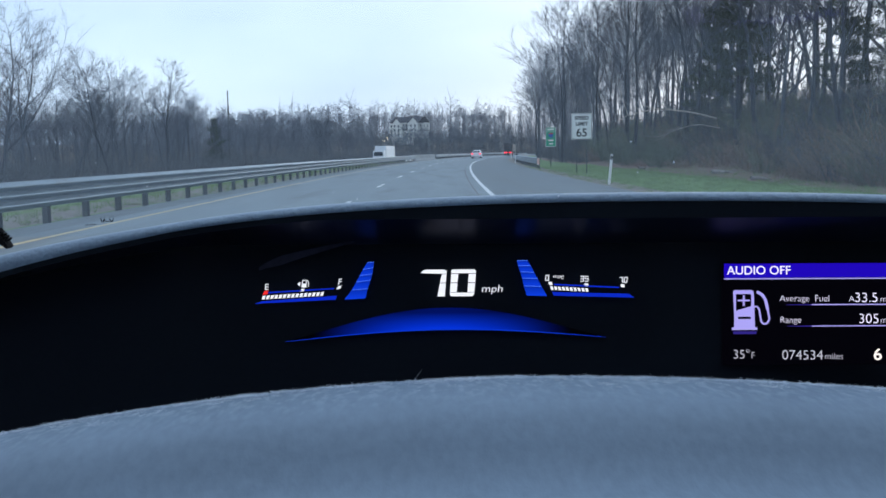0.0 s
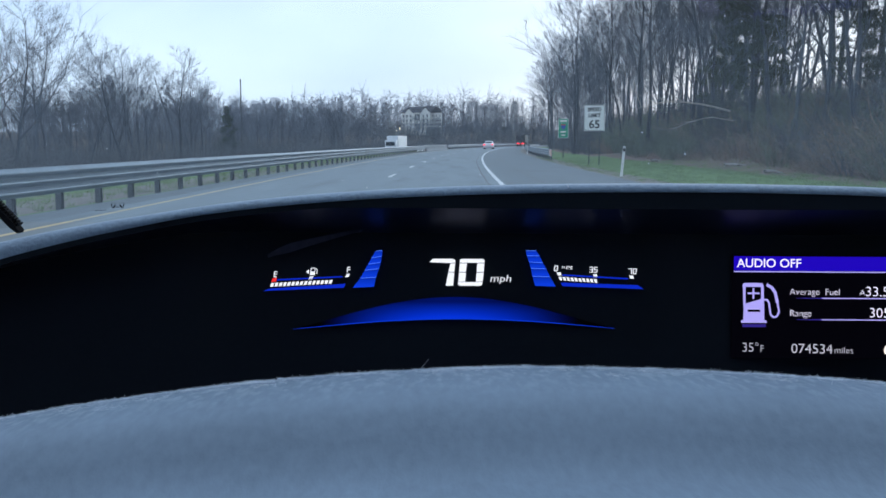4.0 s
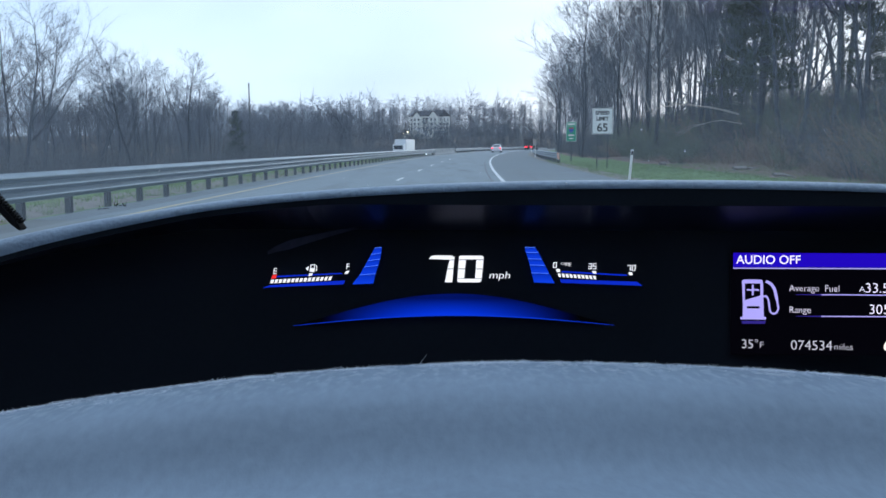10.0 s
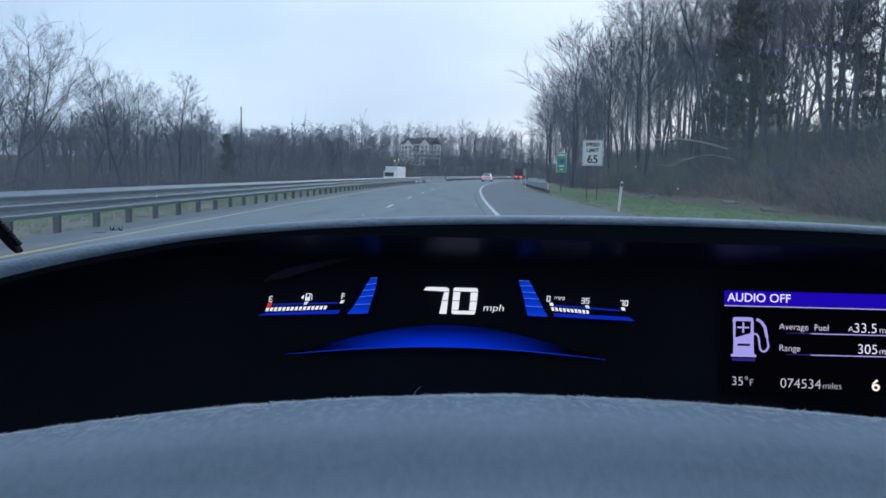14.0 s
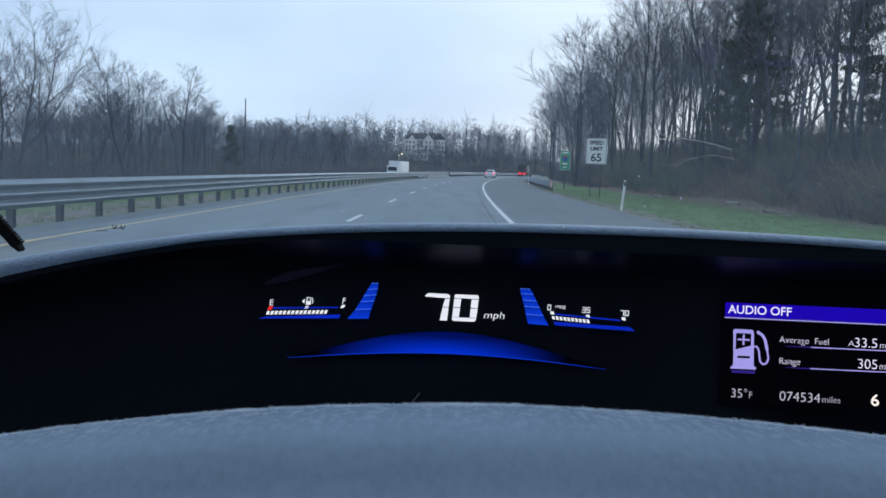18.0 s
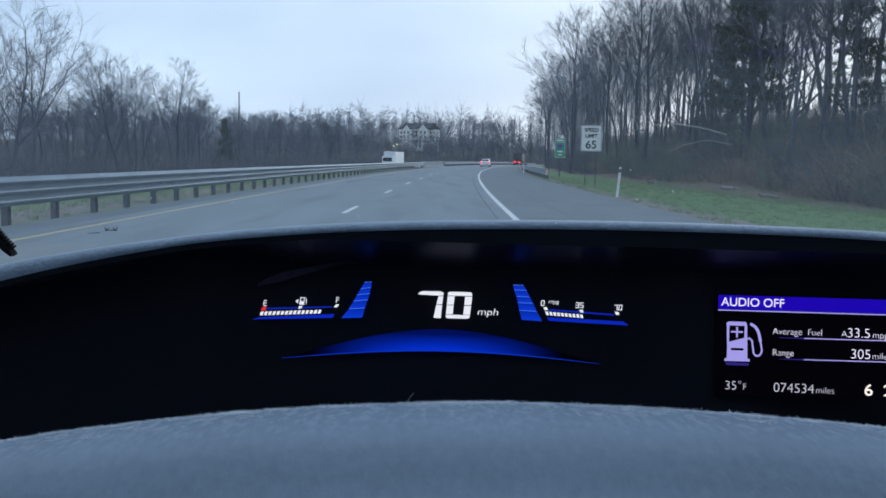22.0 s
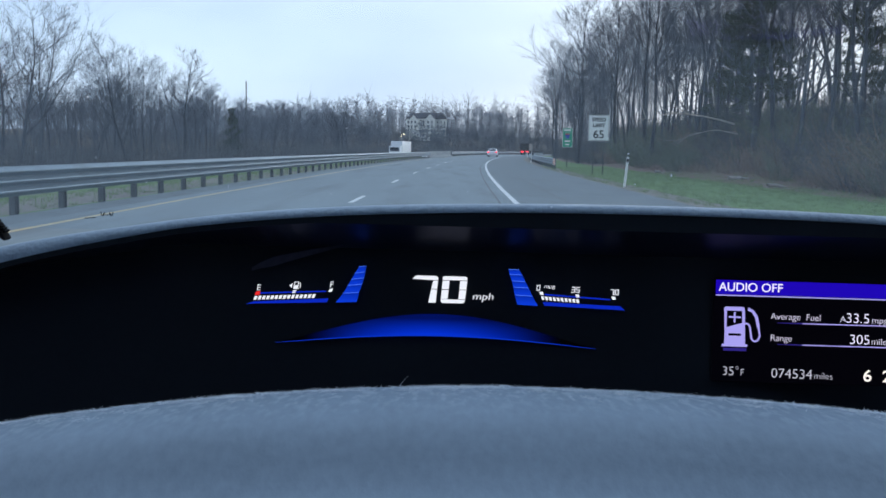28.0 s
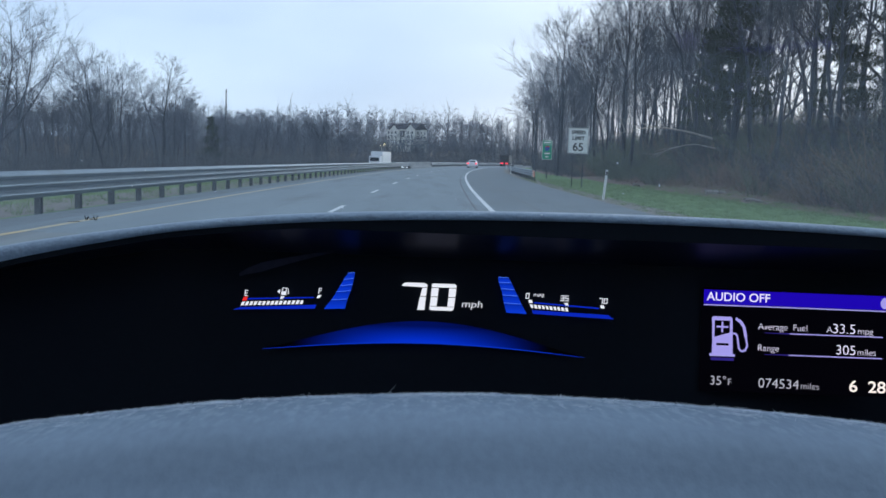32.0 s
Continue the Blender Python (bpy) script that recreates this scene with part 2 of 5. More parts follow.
CREAM = material("cream_hotel_siding", (0.66, 0.65, 0.60), 0.8, vary=0.08, scale=0.3, fine=4, bump=0.2)
ROOFING = material("dark_roof_shingle", (0.05, 0.05, 0.058), 0.9, vary=0.25, scale=0.8, fine=6, bump=0.4)
PANE = material("dark_window_pane", (0.05, 0.06, 0.075), 0.1, vary=0.2, bump=0, spec=0.7)
TRIM = material("white_trim", (0.7, 0.7, 0.68), 0.6, vary=0.06)
HEADLAMP = glow("white_headlamp", (0.95, 0.95, 1.0), 5.0)
WARM = glow("warm_entrance_light", (1.0, 0.78, 0.42), 6.0)


# ---------------------------------------------------------------- mesh helpers
def mesh_object(name, verts, faces, mat, smooth=False):
    me = bpy.data.meshes.new(name)
    me.from_pydata([tuple(v) for v in verts], [], faces)
    me.materials.append(mat)
    if smooth:
        me.polygons.foreach_set("use_smooth", [True] * len(me.polygons))
    me.update()
    return new(name, me)


def part(name, bm, mat, parent, label="", smooth=False):
    me = bpy.data.meshes.new(name)
    bm.to_mesh(me)
    bm.free()
    me.materials.append(mat)
    if smooth:
        me.polygons.foreach_set("use_smooth", [True] * len(me.polygons))
    ob = new(name, me)
    ob.parent = parent
    return tagged(ob, label)


def grid_part(name, rows, mat, parent=None, label="", smooth=True, flip=False):
    """A sheet through rows of points."""
    w = len(rows[0])
    verts = [v for r in rows for v in r]
    faces = []
    for i in range(len(rows) - 1):
        for j in range(w - 1):
            q = (i * w + j, i * w + j + 1, (i + 1) * w + j + 1, (i + 1) * w + j)
            faces.append(q[::-1] if flip else q)
    ob = mesh_object(name, verts, faces, mat, smooth)
    if parent:
        ob.parent = parent
    return tagged(ob, label)


def box(bm, x0, x1, y0, y1, z0, z1, bevel=0.0, turn=None):
    made = bmesh.ops.create_cube(bm, size=1)["verts"]
    for v in made:
        v.co = Vector(((x0 + x1) / 2 + v.co.x * (x1 - x0), (y0 + y1) / 2 + v.co.y * (y1 - y0), (z0 + z1) / 2 + v.co.z * (z1 - z0)))
    if bevel:
        edges = list({e for v in made for e in v.link_edges})
        got = bmesh.ops.bevel(bm, geom=edges, offset=bevel, segments=2, affect="EDGES", profile=0.6)
        made = list({v for f in got["faces"] for v in f.verts} | {v for v in made if v.is_valid})
    if turn:
        bmesh.ops.transform(bm, matrix=turn, verts=made)
    return made


def empty(name, m=None):
    ob = new(name)
    if m is not None:
        ob.matrix_world = m
    return ob


# ---------------------------------------------------------------- the road's line
def west(d):
    """x of the right edge line d metres ahead; the road bends to the right."""
    e = max(0.0, min(d, 330))
    x = 1.45 + 0.00033 * e * e + 0.0006 * max(0.0, e - 200) ** 2
    if d > 330:
        x += (0.00066 * 330 + 0.0012 * 130) * (d - 330)
    return x


def heading(d):
    return math.atan2(west(d + 0.5) - west(d - 0.5), 1.0)


def along(off, d, z=0.0):
    """off metres to the right of the edge line, d metres ahead, z up."""
    h = heading(d)
    return Vector((west(d) + off * math.cos(h), d - off * math.sin(h), z))


def at_road(off, d, z=0.0, turn=0.0):
    return Matrix.Translation(along(off, d, z)) @ Matrix.Rotation(-heading(d) + radians(turn), 4, "Z")


def strip(name, off0, off1, stations, z, mat):
    rows = [[along(off0, d, z), along(off1, d, z)] for d in stations]
    return grid_part(name, rows, mat, smooth=False, flip=True)


def stations(d0, d1, step=3.0):
    n = max(2, int((d1 - d0) / step) + 1)
    return [d0 + (d1 - d0) * i / (n - 1) for i in range(n)]


def bank(y):
    """Where the wooded bank begins: the grass narrows as the road bends."""
    k = min(1.0, max(0.0, (y - 55) / 80))
    return 11.6 - 2.1 * k * k * (3 - 2 * k)


def height(s, y):
    """Ground height, s metres right of the edge line at y."""
    n = noise.noise(Vector((s * 0.08, y * 0.05, 3.0)))
    n2 = noise.noise(Vector((s * 0.3, y * 0.22, 7.0)))
    if s > 4.2:
        z = -0.03 - 0.16 * min(1, (s - 4.2) / 3)
        if s > bank(y):
            rise = min(s - bank(y), 34)
            z += 0.018 * rise * rise if rise < 11 else 2.18 + 0.15 * (rise - 11)
            z += n * min(1.0, rise / 8) * 1.4 + n2 * min(1.0, rise / 6) * 0.35
    elif s < -10.2:
        d = -10.2 - s
        z = -0.03 - 0.05 * min(3.2, d) - 0.6 * min(2.0, max(0.0, d - 3.2)) + n2 * 0.05
        if s < -28:
            z += 0.03 * min(-28 - s, 60) + n * 0.4
        if y > 330:
            z += min(1, (y - 330) / 220) * 9 * min(1, (-10.2 - s) / 60)
    else:
        z = -0.03
    return z

# ---------------------------------------------------------------- ground and road
S = [-1500, -700, -350, -200, -140, -100, -80, -65, -55, -48, -42, -36, -31, -27, -23, -19, -17, -15.5, -14.5, -13.3, -12, -11, -10.2, -9.0, -4, 0, 3.6, 4.2, 4.9, 5.6,
     6.2, 7.4, 8.5, 9.5, 10.5, 11.5, 13, 14.5, 16, 18, 20, 22, 25, 28, 32, 37, 43, 50, 60, 80, 120, 200, 350, 700, 1500]
Y = [-300, -120, -60, -30] + stations(-20, 200, 2.5) + stations(205, 420, 6) + [440, 480, 540, 620, 720, 900, 1200, 1700, 2400, 3200]
ground_verts = [(west(y) + s, y, height(s, y)) for y in Y for s in S]
ground_faces, ground_kind = [], []
for i in range(len(Y) - 1):
    for j in range(len(S) - 1):
        a = i * len(S) + j
        ground_faces.append((a, a + 1, a + len(S) + 1, a + len(S)))
        s = S[j]
        ground_kind.append(2 if 3.6 <= s < 5.0 or -11 <= s < -10 else 1 if s >= bank(Y[i]) - 0.4 or s <= -27 else 0)
ground = mesh_object("ground", ground_verts, ground_faces, GROUND, smooth=True)
ground.data.materials.append(LITTER)
ground.data.materials.append(DIRT)
ground.data.polygons.foreach_set("material_index", ground_kind)
tagged(ground, "grassy verge rising to a leaf-strewn wooded bank", "ground", kind="structure")

LINE = stations(-40, 420, 4)
road = tagged(strip("road", -7.9, 0.18, LINE, 0.0, ASPHALT), "worn grey two-lane highway carriageway", "road", kind="structure")
shoulder = tagged(strip("road_shoulder", 0.18, 4.2, LINE, -0.004, SHOULDER), "dark asphalt shoulder beside the highway", "shoulder", kind="structure")
tagged(strip("road_shoulder", -8.72, -7.9, LINE, -0.004, SHOULDER), "narrow asphalt shoulder under the guardrail", "shoulder", kind="structure")
tagged(strip("road", -27, -17, LINE, -1.27, ASPHALT), "opposite carriageway beyond the median", "road", kind="structure")
tagged(strip("edge_line", 0.0, 0.13, LINE, 0.004, WHITE_LINE), "solid white edge line painted on the road", "road marking", kind="structure")
tagged(strip("edge_line", -7.45, -7.32, LINE, 0.004, YELLOW_LINE), "solid yellow edge line painted on the road", "road marking", kind="structure")
for i in range(30):
    d = -4.5 + 12.19 * i
    tagged(strip("lane_dash", -3.72, -3.60, stations(d, d + 3.05, 1.5), 0.004, WHITE_LINE), "white dashed lane marking on the road", "road marking", group="lane dashes", kind="structure")
tagged(strip("crack_seal", 1.32, 1.37, stations(12, 130, 3), 0.001, TAR), "dark sealed seam along the shoulder", "road seam", kind="structure")
tagged(strip("crack_seal", -0.34, -0.29, stations(8, 150, 3), 0.003, TAR), "dark sealed seam along the lane", "road seam", kind="structure")


# ---------------------------------------------------------------- guardrails
def beam_profile():
    """Across the rail: outwards and up, three rounded corrugations."""
    pts = []
    for i in range(31):
        u = i / 30
        pts.append((-0.05 * math.cos(u * 6 * math.pi), -0.25 + 0.5 * u))
    return pts


def guardrail(off, d0, d1, side, label, mid=0.56):
    """A run of three-wave steel beam on posts; side is +1 when the traffic lies to its right."""
    rail = tagged(empty("guardrail", at_road(off, d0)), label, "guardrail")
    inv = rail.matrix_world.inverted()
    prof = beam_profile()
    n = int((d1 - d0) / 7.62)
    for i in range(n):
        a = d0 + 7.62 * i
        rows = []
        for k in range(5):
            d = a + 7.7 * k / 4
            near = [inv @ along(off + side * (0.10 + o) + (0.004 if i % 2 else 0), d, mid + z) for o, z in prof]
            far = [inv @ along(off + side * (0.094 + o) + (0.004 if i % 2 else 0), d, mid + z) for o, z in reversed(prof)]
            rows.append(near + far + near[:1])
        grid_part("beam", rows, GALVANIZED, rail, smooth=True, flip=side < 0)
    bm = bmesh.new()
    for x0, x1, y0, y1 in ((-0.05, 0.05, -0.076, -0.066), (-0.05, 0.05, 0.066, 0.076), (-0.005, 0.005, -0.066, 0.066)):
        box(bm, x0, x1, y0, y1, -0.35, mid + 0.21)
    post_mesh = bpy.data.meshes.new("post")
    bm.to_mesh(post_mesh)
    bm.free()
    post_mesh.materials.append(POST_STEEL)
    bm = bmesh.new()
    box(bm, -0.05, 0.05, -0.075, 0.075, mid - 0.22, mid + 0.2, 0.008)
    block_mesh = bpy.data.meshes.new("blockout")
    bm.to_mesh(block_mesh)
    bm.free()
    block_mesh.materials.append(POST_STEEL)
    d = d0 + 0.6
    while d < d0 + 7.62 * n and d < 190:
        for name, me, o in (("post", post_mesh, -0.10), ("blockout", block_mesh, 0.003)):
            ob = new(name, me)
            ob.parent = rail
            ob.matrix_basis = inv @ at_road(off + side * o, d)
        d += 1.905
    return rail


guardrail(-8.75, -12, 126, 1, "weathered galvanized triple-wave guardrail on steel posts along the median")
guardrail(-8.75, 158, 300, 1, "weathered galvanized guardrail carrying on beyond the bridge parapet")
CONCRETE = material("weathered_concrete", (0.36, 0.37, 0.36), 0.9, vary=0.12, scale=0.6, fine=12, bump=0.3, stain=((0.24, 0.24, 0.23), 0.5, 0.52, 0.7))
parapet = tagged(empty("bridge_parapet", at_road(-8.9, 125)), "pale weathered concrete bridge parapet between runs of guardrail", "parapet")
inv = parapet.matrix_world.inverted()
for i in range(6):
    rows = [[inv @ along(-8.9 + o, 125 + 5.5 * i + 5.47 * k / 3, z) for o, z in ((0.32, -0.1), (0.30, 0.08), (0.12, 0.34), (0.08, 0.86), (0.06, 0.88), (-0.12, 0.88), (-0.14, 0.86), (-0.14, -0.1))] for k in range(4)]
    grid_part("panel", rows, CONCRETE, parapet, smooth=False, flip=True)

right_rail = guardrail(5.0, 66, 240, -1, "galvanized guardrail along the outer shoulder, its end marked orange", mid=0.48)
inv = right_rail.matrix_world.inverted()
bm = bmesh.new()
box(bm, -0.06, 0.12, -0.10, -0.06, 0.2, 0.68, 0.01)
end = part("end_marker", bm, WHITE_PAINT, right_rail, "white board with slanting orange stripes")
end.matrix_basis = inv @ at_road(4.95, 66)
for i in range(3):
    bm = bmesh.new()
    box(bm, -0.10, 0.10, -0.004, 0.004, -0.03, 0.03, 0, pose(0.03, -0.105, 0.30 + 0.15 * i, 0, 35, 0))
    part("stripe", bm, ORANGE, end, "orange reflective stripe")


# ---------------------------------------------------------------- dashboard
EYE_Z, TILT, LEAN = 1.2, radians(6.502), radians(0.6)
AWAY = Vector((0, math.cos(TILT), -math.sin(TILT)))
LEANING = Matrix.Rotation(LEAN, 3, AWAY)   # the car leans a little into the bend
RIGHT, UPW = LEANING @ Vector((1, 0, 0)), LEANING @ Vector((0, math.sin(TILT), math.cos(TILT)))
DEPTH = 0.5361           # from the driver's eye point to the display
DOT = 0.000335           # the display's drawing unit, in metres


def dash(r, u, a):
    """Right, up and away in the dashboard's own tilted frame."""
    return Vector((0, 0, EYE_Z)) + RIGHT * r + UPW * u + AWAY * a


def lip(r):
    """Height of the binnacle's lip."""
    q = r / DOT / 1000 - 0.4
    if r < -0.17:
        return (118 - 40.3 * q * q - 32.3 * q ** 4) * DOT + 0.0036 * ((-0.17 - r) / 0.082) ** 1.5
    return (118 - 40.3 * q * q - 32.3 * q ** 4) * DOT if r < 0.40 else (118 - 40.3 * 0.63 - 32.3 * 0.397) * DOT


def pad_edge(r):
    q = r / 0.000295 / 1000 - 0.12
    sag = 0.0067 * -q * (0.9 + q) if -0.9 < q < 0 else 0.0
    return -0.0607 - (0.0345 if q < 0 else 0.0190) * q * q - sag


dashboard = tagged(empty("car_dashboard", Matrix.Translation((0, 0.6, 0))), "two-tier grey plastic car dashboard with a lit digital display", "dashboard")


def dash_part(name, rows, mat, label="", smooth=True, flip=False, parent=None):
    ob = grid_part(name, rows, mat, None, label, smooth, flip)
    ob.parent = parent or dashboard
    ob.matrix_parent_inverse = (parent or dashboard).matrix_world.inverted()
    return ob


RS = [-0.455 + 0.01 * i for i in range(107)]
HOOD_PROFILE = [(0.0, -0.0026), (-0.0012, -0.002), (-0.0012, 0.0), (0.0005, 0.0016), (0.004, 0.0026), (0.01, 0.0033), (0.02, 0.0036), (0.04, 0.003), (0.07, 0.001),
                (0.12, -0.005), (0.2, -0.02), (0.3, -0.045), (0.42, -0.08), (0.45, -0.30), (0.45, -1.0)]
LIP_AT = 0.96            # the lip stands nearer than the display
LIP_K = LIP_AT / 0.985


def brow(r, h, a=0.0):
    return dash(r * LIP_K, (lip(r) + h) * LIP_K, DEPTH * LIP_AT + a)




def roll_edge(r):
    """The lip's rounded front deepens towards the hood's outer end."""
    return 0.0045 * max(0.0, (-0.15 - r) / 0.1) ** 1.2


dash_part("binnacle_hood", [[brow(r, h - roll_edge(r) * k, a) for r in RS] for (a, h), k in zip(HOOD_PROFILE, [1.0, 0.62, 0.28, 0.06] + [0] * 20)], HOOD, "grained grey plastic hood over the display", flip=True)


def lens_top(r):
    return min(lip(r) - 0.012, 0.0125 if r > -0.12 else 0.0125 - 0.9 * (r + 0.12) ** 2)


BEZEL_ROWS = [[brow(r, -0.0025 - roll_edge(r)) for r in RS], [brow(r, min(-0.006 - roll_edge(r), lens_top(r) + 0.0145 - lip(r)), 0.0008) for r in RS]]
dash_part("bezel", BEZEL_ROWS, BEZEL, "satin black inner bezel", smooth=False)
dash_part("bezel_ledge", [BEZEL_ROWS[1], [dash(r, lens_top(r), DEPTH + 0.002) for r in RS]], GLOSS_BLACK, "glossy black ledge mirroring the lit display", smooth=False)
dash_part("display_lens", [[dash(r, lens_top(r), DEPTH + 0.002) for r in RS],
                           [dash(r, -0.02 if lip(r) > 0 else lip(r) - 0.03, DEPTH + 0.002) for r in RS], [dash(r, -0.125, DEPTH + 0.002) for r in RS]], LENS, "smoked black display lens", smooth=False)
PAD_PROFILE = [(0.09, -0.05), (0.03, -0.03), (0.008, -0.010), (0.003, -0.004), (0.0, 0.0), (-0.005, 0.0026), (-0.014, 0.0048), (-0.03, 0.0058), (-0.045, 0.0052), (-0.06, 0.0042), (-0.078, 0.0015), (-0.088, -0.004), (-0.096, -0.0135), (-0.104, -0.022),
               (-0.114, -0.027), (-0.13, -0.0285), (-0.16, -0.0268), (-0.2, -0.026), (-0.24, -0.034), (-0.26, -0.07), (-0.27, -0.3), (-0.27, -0.85)]
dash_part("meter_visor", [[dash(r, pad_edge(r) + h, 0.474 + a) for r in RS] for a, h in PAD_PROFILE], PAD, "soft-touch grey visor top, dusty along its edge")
bm = bmesh.new()
box(bm, -0.42, 0.6, 0.28, 0.92, 0.0, 0.55, 0.02)
body = part("dash_body", bm, BEZEL, None, "black lower dashboard body")
body.parent, body.matrix_parent_inverse = dashboard, dashboard.matrix_world.inverted()

# the lit display, drawn in dots about the driver's axis
panel = empty("display", Matrix.Translation(dash(0, 0, DEPTH)) @ LEANING.to_4x4() @ Matrix.Rotation(math.pi / 2 - TILT, 4, "X"))
tagged(panel, "lit digital speed and fuel display behind a smoked lens", "display")
screen = empty("information_screen", panel.matrix_world @ Matrix.Translation((496 * DOT, 0, 0.0)) @ Matrix.Rotation(radians(-8), 4, "Y"))
tagged(screen, "lit colour information screen set in the dashboard", "screen")


def slab(bm, pts, z0=0.0, z1=0.0006):
    """A thin raised plate from an outline in dots."""
    a = [bm.verts.new((x * DOT, y * DOT, z0)) for x, y in pts]
    b = [bm.verts.new((x * DOT, y * DOT, z1)) for x, y in pts]
    n = len(pts)
    bm.faces.new(b)
    for i in range(n):
        bm.faces.new((a[i], a[(i + 1) % n], b[(i + 1) % n], b[i]))
    bmesh.ops.recalc_face_normals(bm, faces=bm.faces)


def lit(name, pts, mat, parent=None, label="", z=0.0):
    bm = bmesh.new()
    slab(bm, pts, z, z + 0.0005)
    return part(name, bm, mat, parent or panel, label)


def ink(name, text, size, mat, parent, x, y, z=0.0006, align="LEFT", shear=0.0, wide=1.0, label="", unit=DOT, bold=0.0):
    """Lettering as a mesh; x, y is the baseline's start, in dots."""
    cu = bpy.data.curves.new(name, "FONT")
    cu.body, cu.size, cu.align_x, cu.shear, cu.offset = text, size * unit * 1.38, align, shear, bold * unit
    tmp = bpy.data.objects.new("tmp", cu)
    me = bpy.data.meshes.new_from_object(tmp)
    bpy.data.objects.remove(tmp)
    for v in me.vertices:
        v.co.x *= wide
    me.materials.clear()
    me.materials.append(mat)
    ob = new(name, me)
    ob.parent = parent
    ob.matrix_basis = pose(x * unit, y * unit, z)
    return tagged(ob, label)


def flip_y(x, y):
    return x - 784, 441 - y


def outline(*pts):
    return [flip_y(x, y) for x, y in pts]


# big seven-segment speed figures
bm = bmesh.new()
slab(bm, outline((747, 455), (752, 450), (757, 449), (788, 449), (793, 452), (792.5, 456), (784, 456.5), (753, 455.5)))
slab(bm, outline((784.2, 457.4), (792.4, 457.2), (791, 472), (780.6, 472)))
slab(bm, outline((780.4, 473.2), (791, 473.2), (789, 496.5), (776, 496.5)))
part("speed_digit", bm, SEG_WHITE, panel, "white lit figure 7")
bm = bmesh.new()
slab(bm, outline((803, 449), (841, 449), (844.5, 452), (844, 455.8), (800.5, 455.8), (800.8, 451)))
slab(bm, outline((831.5, 456.9), (844, 456.9), (842.8, 472), (830.5, 472)))
slab(bm, outline((830.5, 473.2), (842.8, 473.2), (841, 489.2), (829, 489.2)))
slab(bm, outline((800.5, 456.9), (813, 456.9), (811.5, 472), (799.3, 472)))
slab(bm, outline((799.3, 473.2), (811.5, 473.2), (810, 489.2), (798, 489.2)))
slab(bm, outline((798, 490), (841, 490), (840, 494), (837, 496.5), (801, 496.5), (797.6, 494)))
part("speed_digit", bm, SEG_WHITE, panel, "white lit figure 0")
ink("unit_text", "mph", 12.6, SEG_WHITE, panel, *flip_y(853, 489), shear=0.14, wide=1.26, bold=-0.05)
# slanting side bars, five steps each
for side, edges in ((1, [((652, 436), (664, 435)), ((645, 448), (663, 445)), ((639, 459), (661, 456)), ((633, 470), (658, 467)), ((625, 484), (653, 482)), ((612, 501), (649, 499))]),
                    (-1, [((917, 434), (935, 434)), ((919, 443), (941, 443)), ((923, 454), (947, 455)), ((926, 465), (953, 466)), ((929, 479), (960, 480)), ((934, 496), (970, 497))])):
    bar = tagged(empty("eco_bar"), "tapering blue light bar in five steps")
    bar.parent = panel
    for (a, b), (c, d) in zip(edges, edges[1:]):
        lit("bar_step", outline(a, b, d, c), SEG_BAR, bar)
        lit("bar_rule", outline((a[0], a[1] - 0.5), (b[0], b[1] - 0.5), (b[0], b[1] + 0.5), (a[0], a[1] + 0.5)), SEG_RULE, bar, z=0.0006)
# fuel gauge
fuel = tagged(empty("fuel_gauge"), "lit fuel gauge of white steps over a blue line")
fuel.parent = panel
lit("gauge_base", outline((453, 508), (466, 503), (599, 494), (596, 501), (470, 506.5)), SEG_DIM, fuel)
lit("gauge_line", outline((478, 486.5), (594, 480.5), (594, 482.5), (478, 489)), SEG_DIM, fuel)
for i in range(15):
    x = 466 + 7.35 * i
    y = 494 - 0.42 * i
    lit("gauge_step", outline((x + 2.4, y - 0.6), (x + 7.3, y - 1.1), (x + 5.1, y + 5.6), (x + 0.2, y + 6.0)), SEG_WHITE, fuel)
lit("empty_mark", outline((471, 485), (478, 484), (476, 491), (468, 491.5)), SEG_RED, fuel, "red empty mark")
lit("half_mark", outline((536, 481.5), (542, 481), (540, 486), (534, 486.5)), SEG_WHITE, fuel)
lit("full_mark", outline((601, 477), (607, 476.5), (604, 482), (598, 482.5)), SEG_WHITE, fuel)
ink("gauge_letter", "E", 11, SEG_WHITE, fuel, *flip_y(471, 483), shear=0.1)
ink("gauge_letter", "F", 11, SEG_WHITE, fuel, *flip_y(600, 474.5), shear=0.1)
lit("pump_arrow", outline((529, 473), (534.5, 469), (533.5, 477)), SEG_WHITE, fuel)
bm = bmesh.new()
for pts in (((538, 466), (539.2, 466), (537.4, 479), (536.2, 479)), ((544.6, 466), (545.8, 466), (544.6, 479), (543.4, 479)), ((538, 466), (545.8, 466), (545.6, 467.2), (538, 467.2)), ((537, 472.5), (545, 472.5), (544.6, 479), (536.2, 479)),
            ((546.5, 466.5), (547.5, 466.5), (549.3, 470), (548.2, 470.5)), ((548.2, 470), (549.3, 470), (548.8, 477.5), (547.7, 477.5))):
    slab(bm, outline(*pts))
part("pump_symbol", bm, SEG_WHITE, fuel, "small white fuel pump symbol")
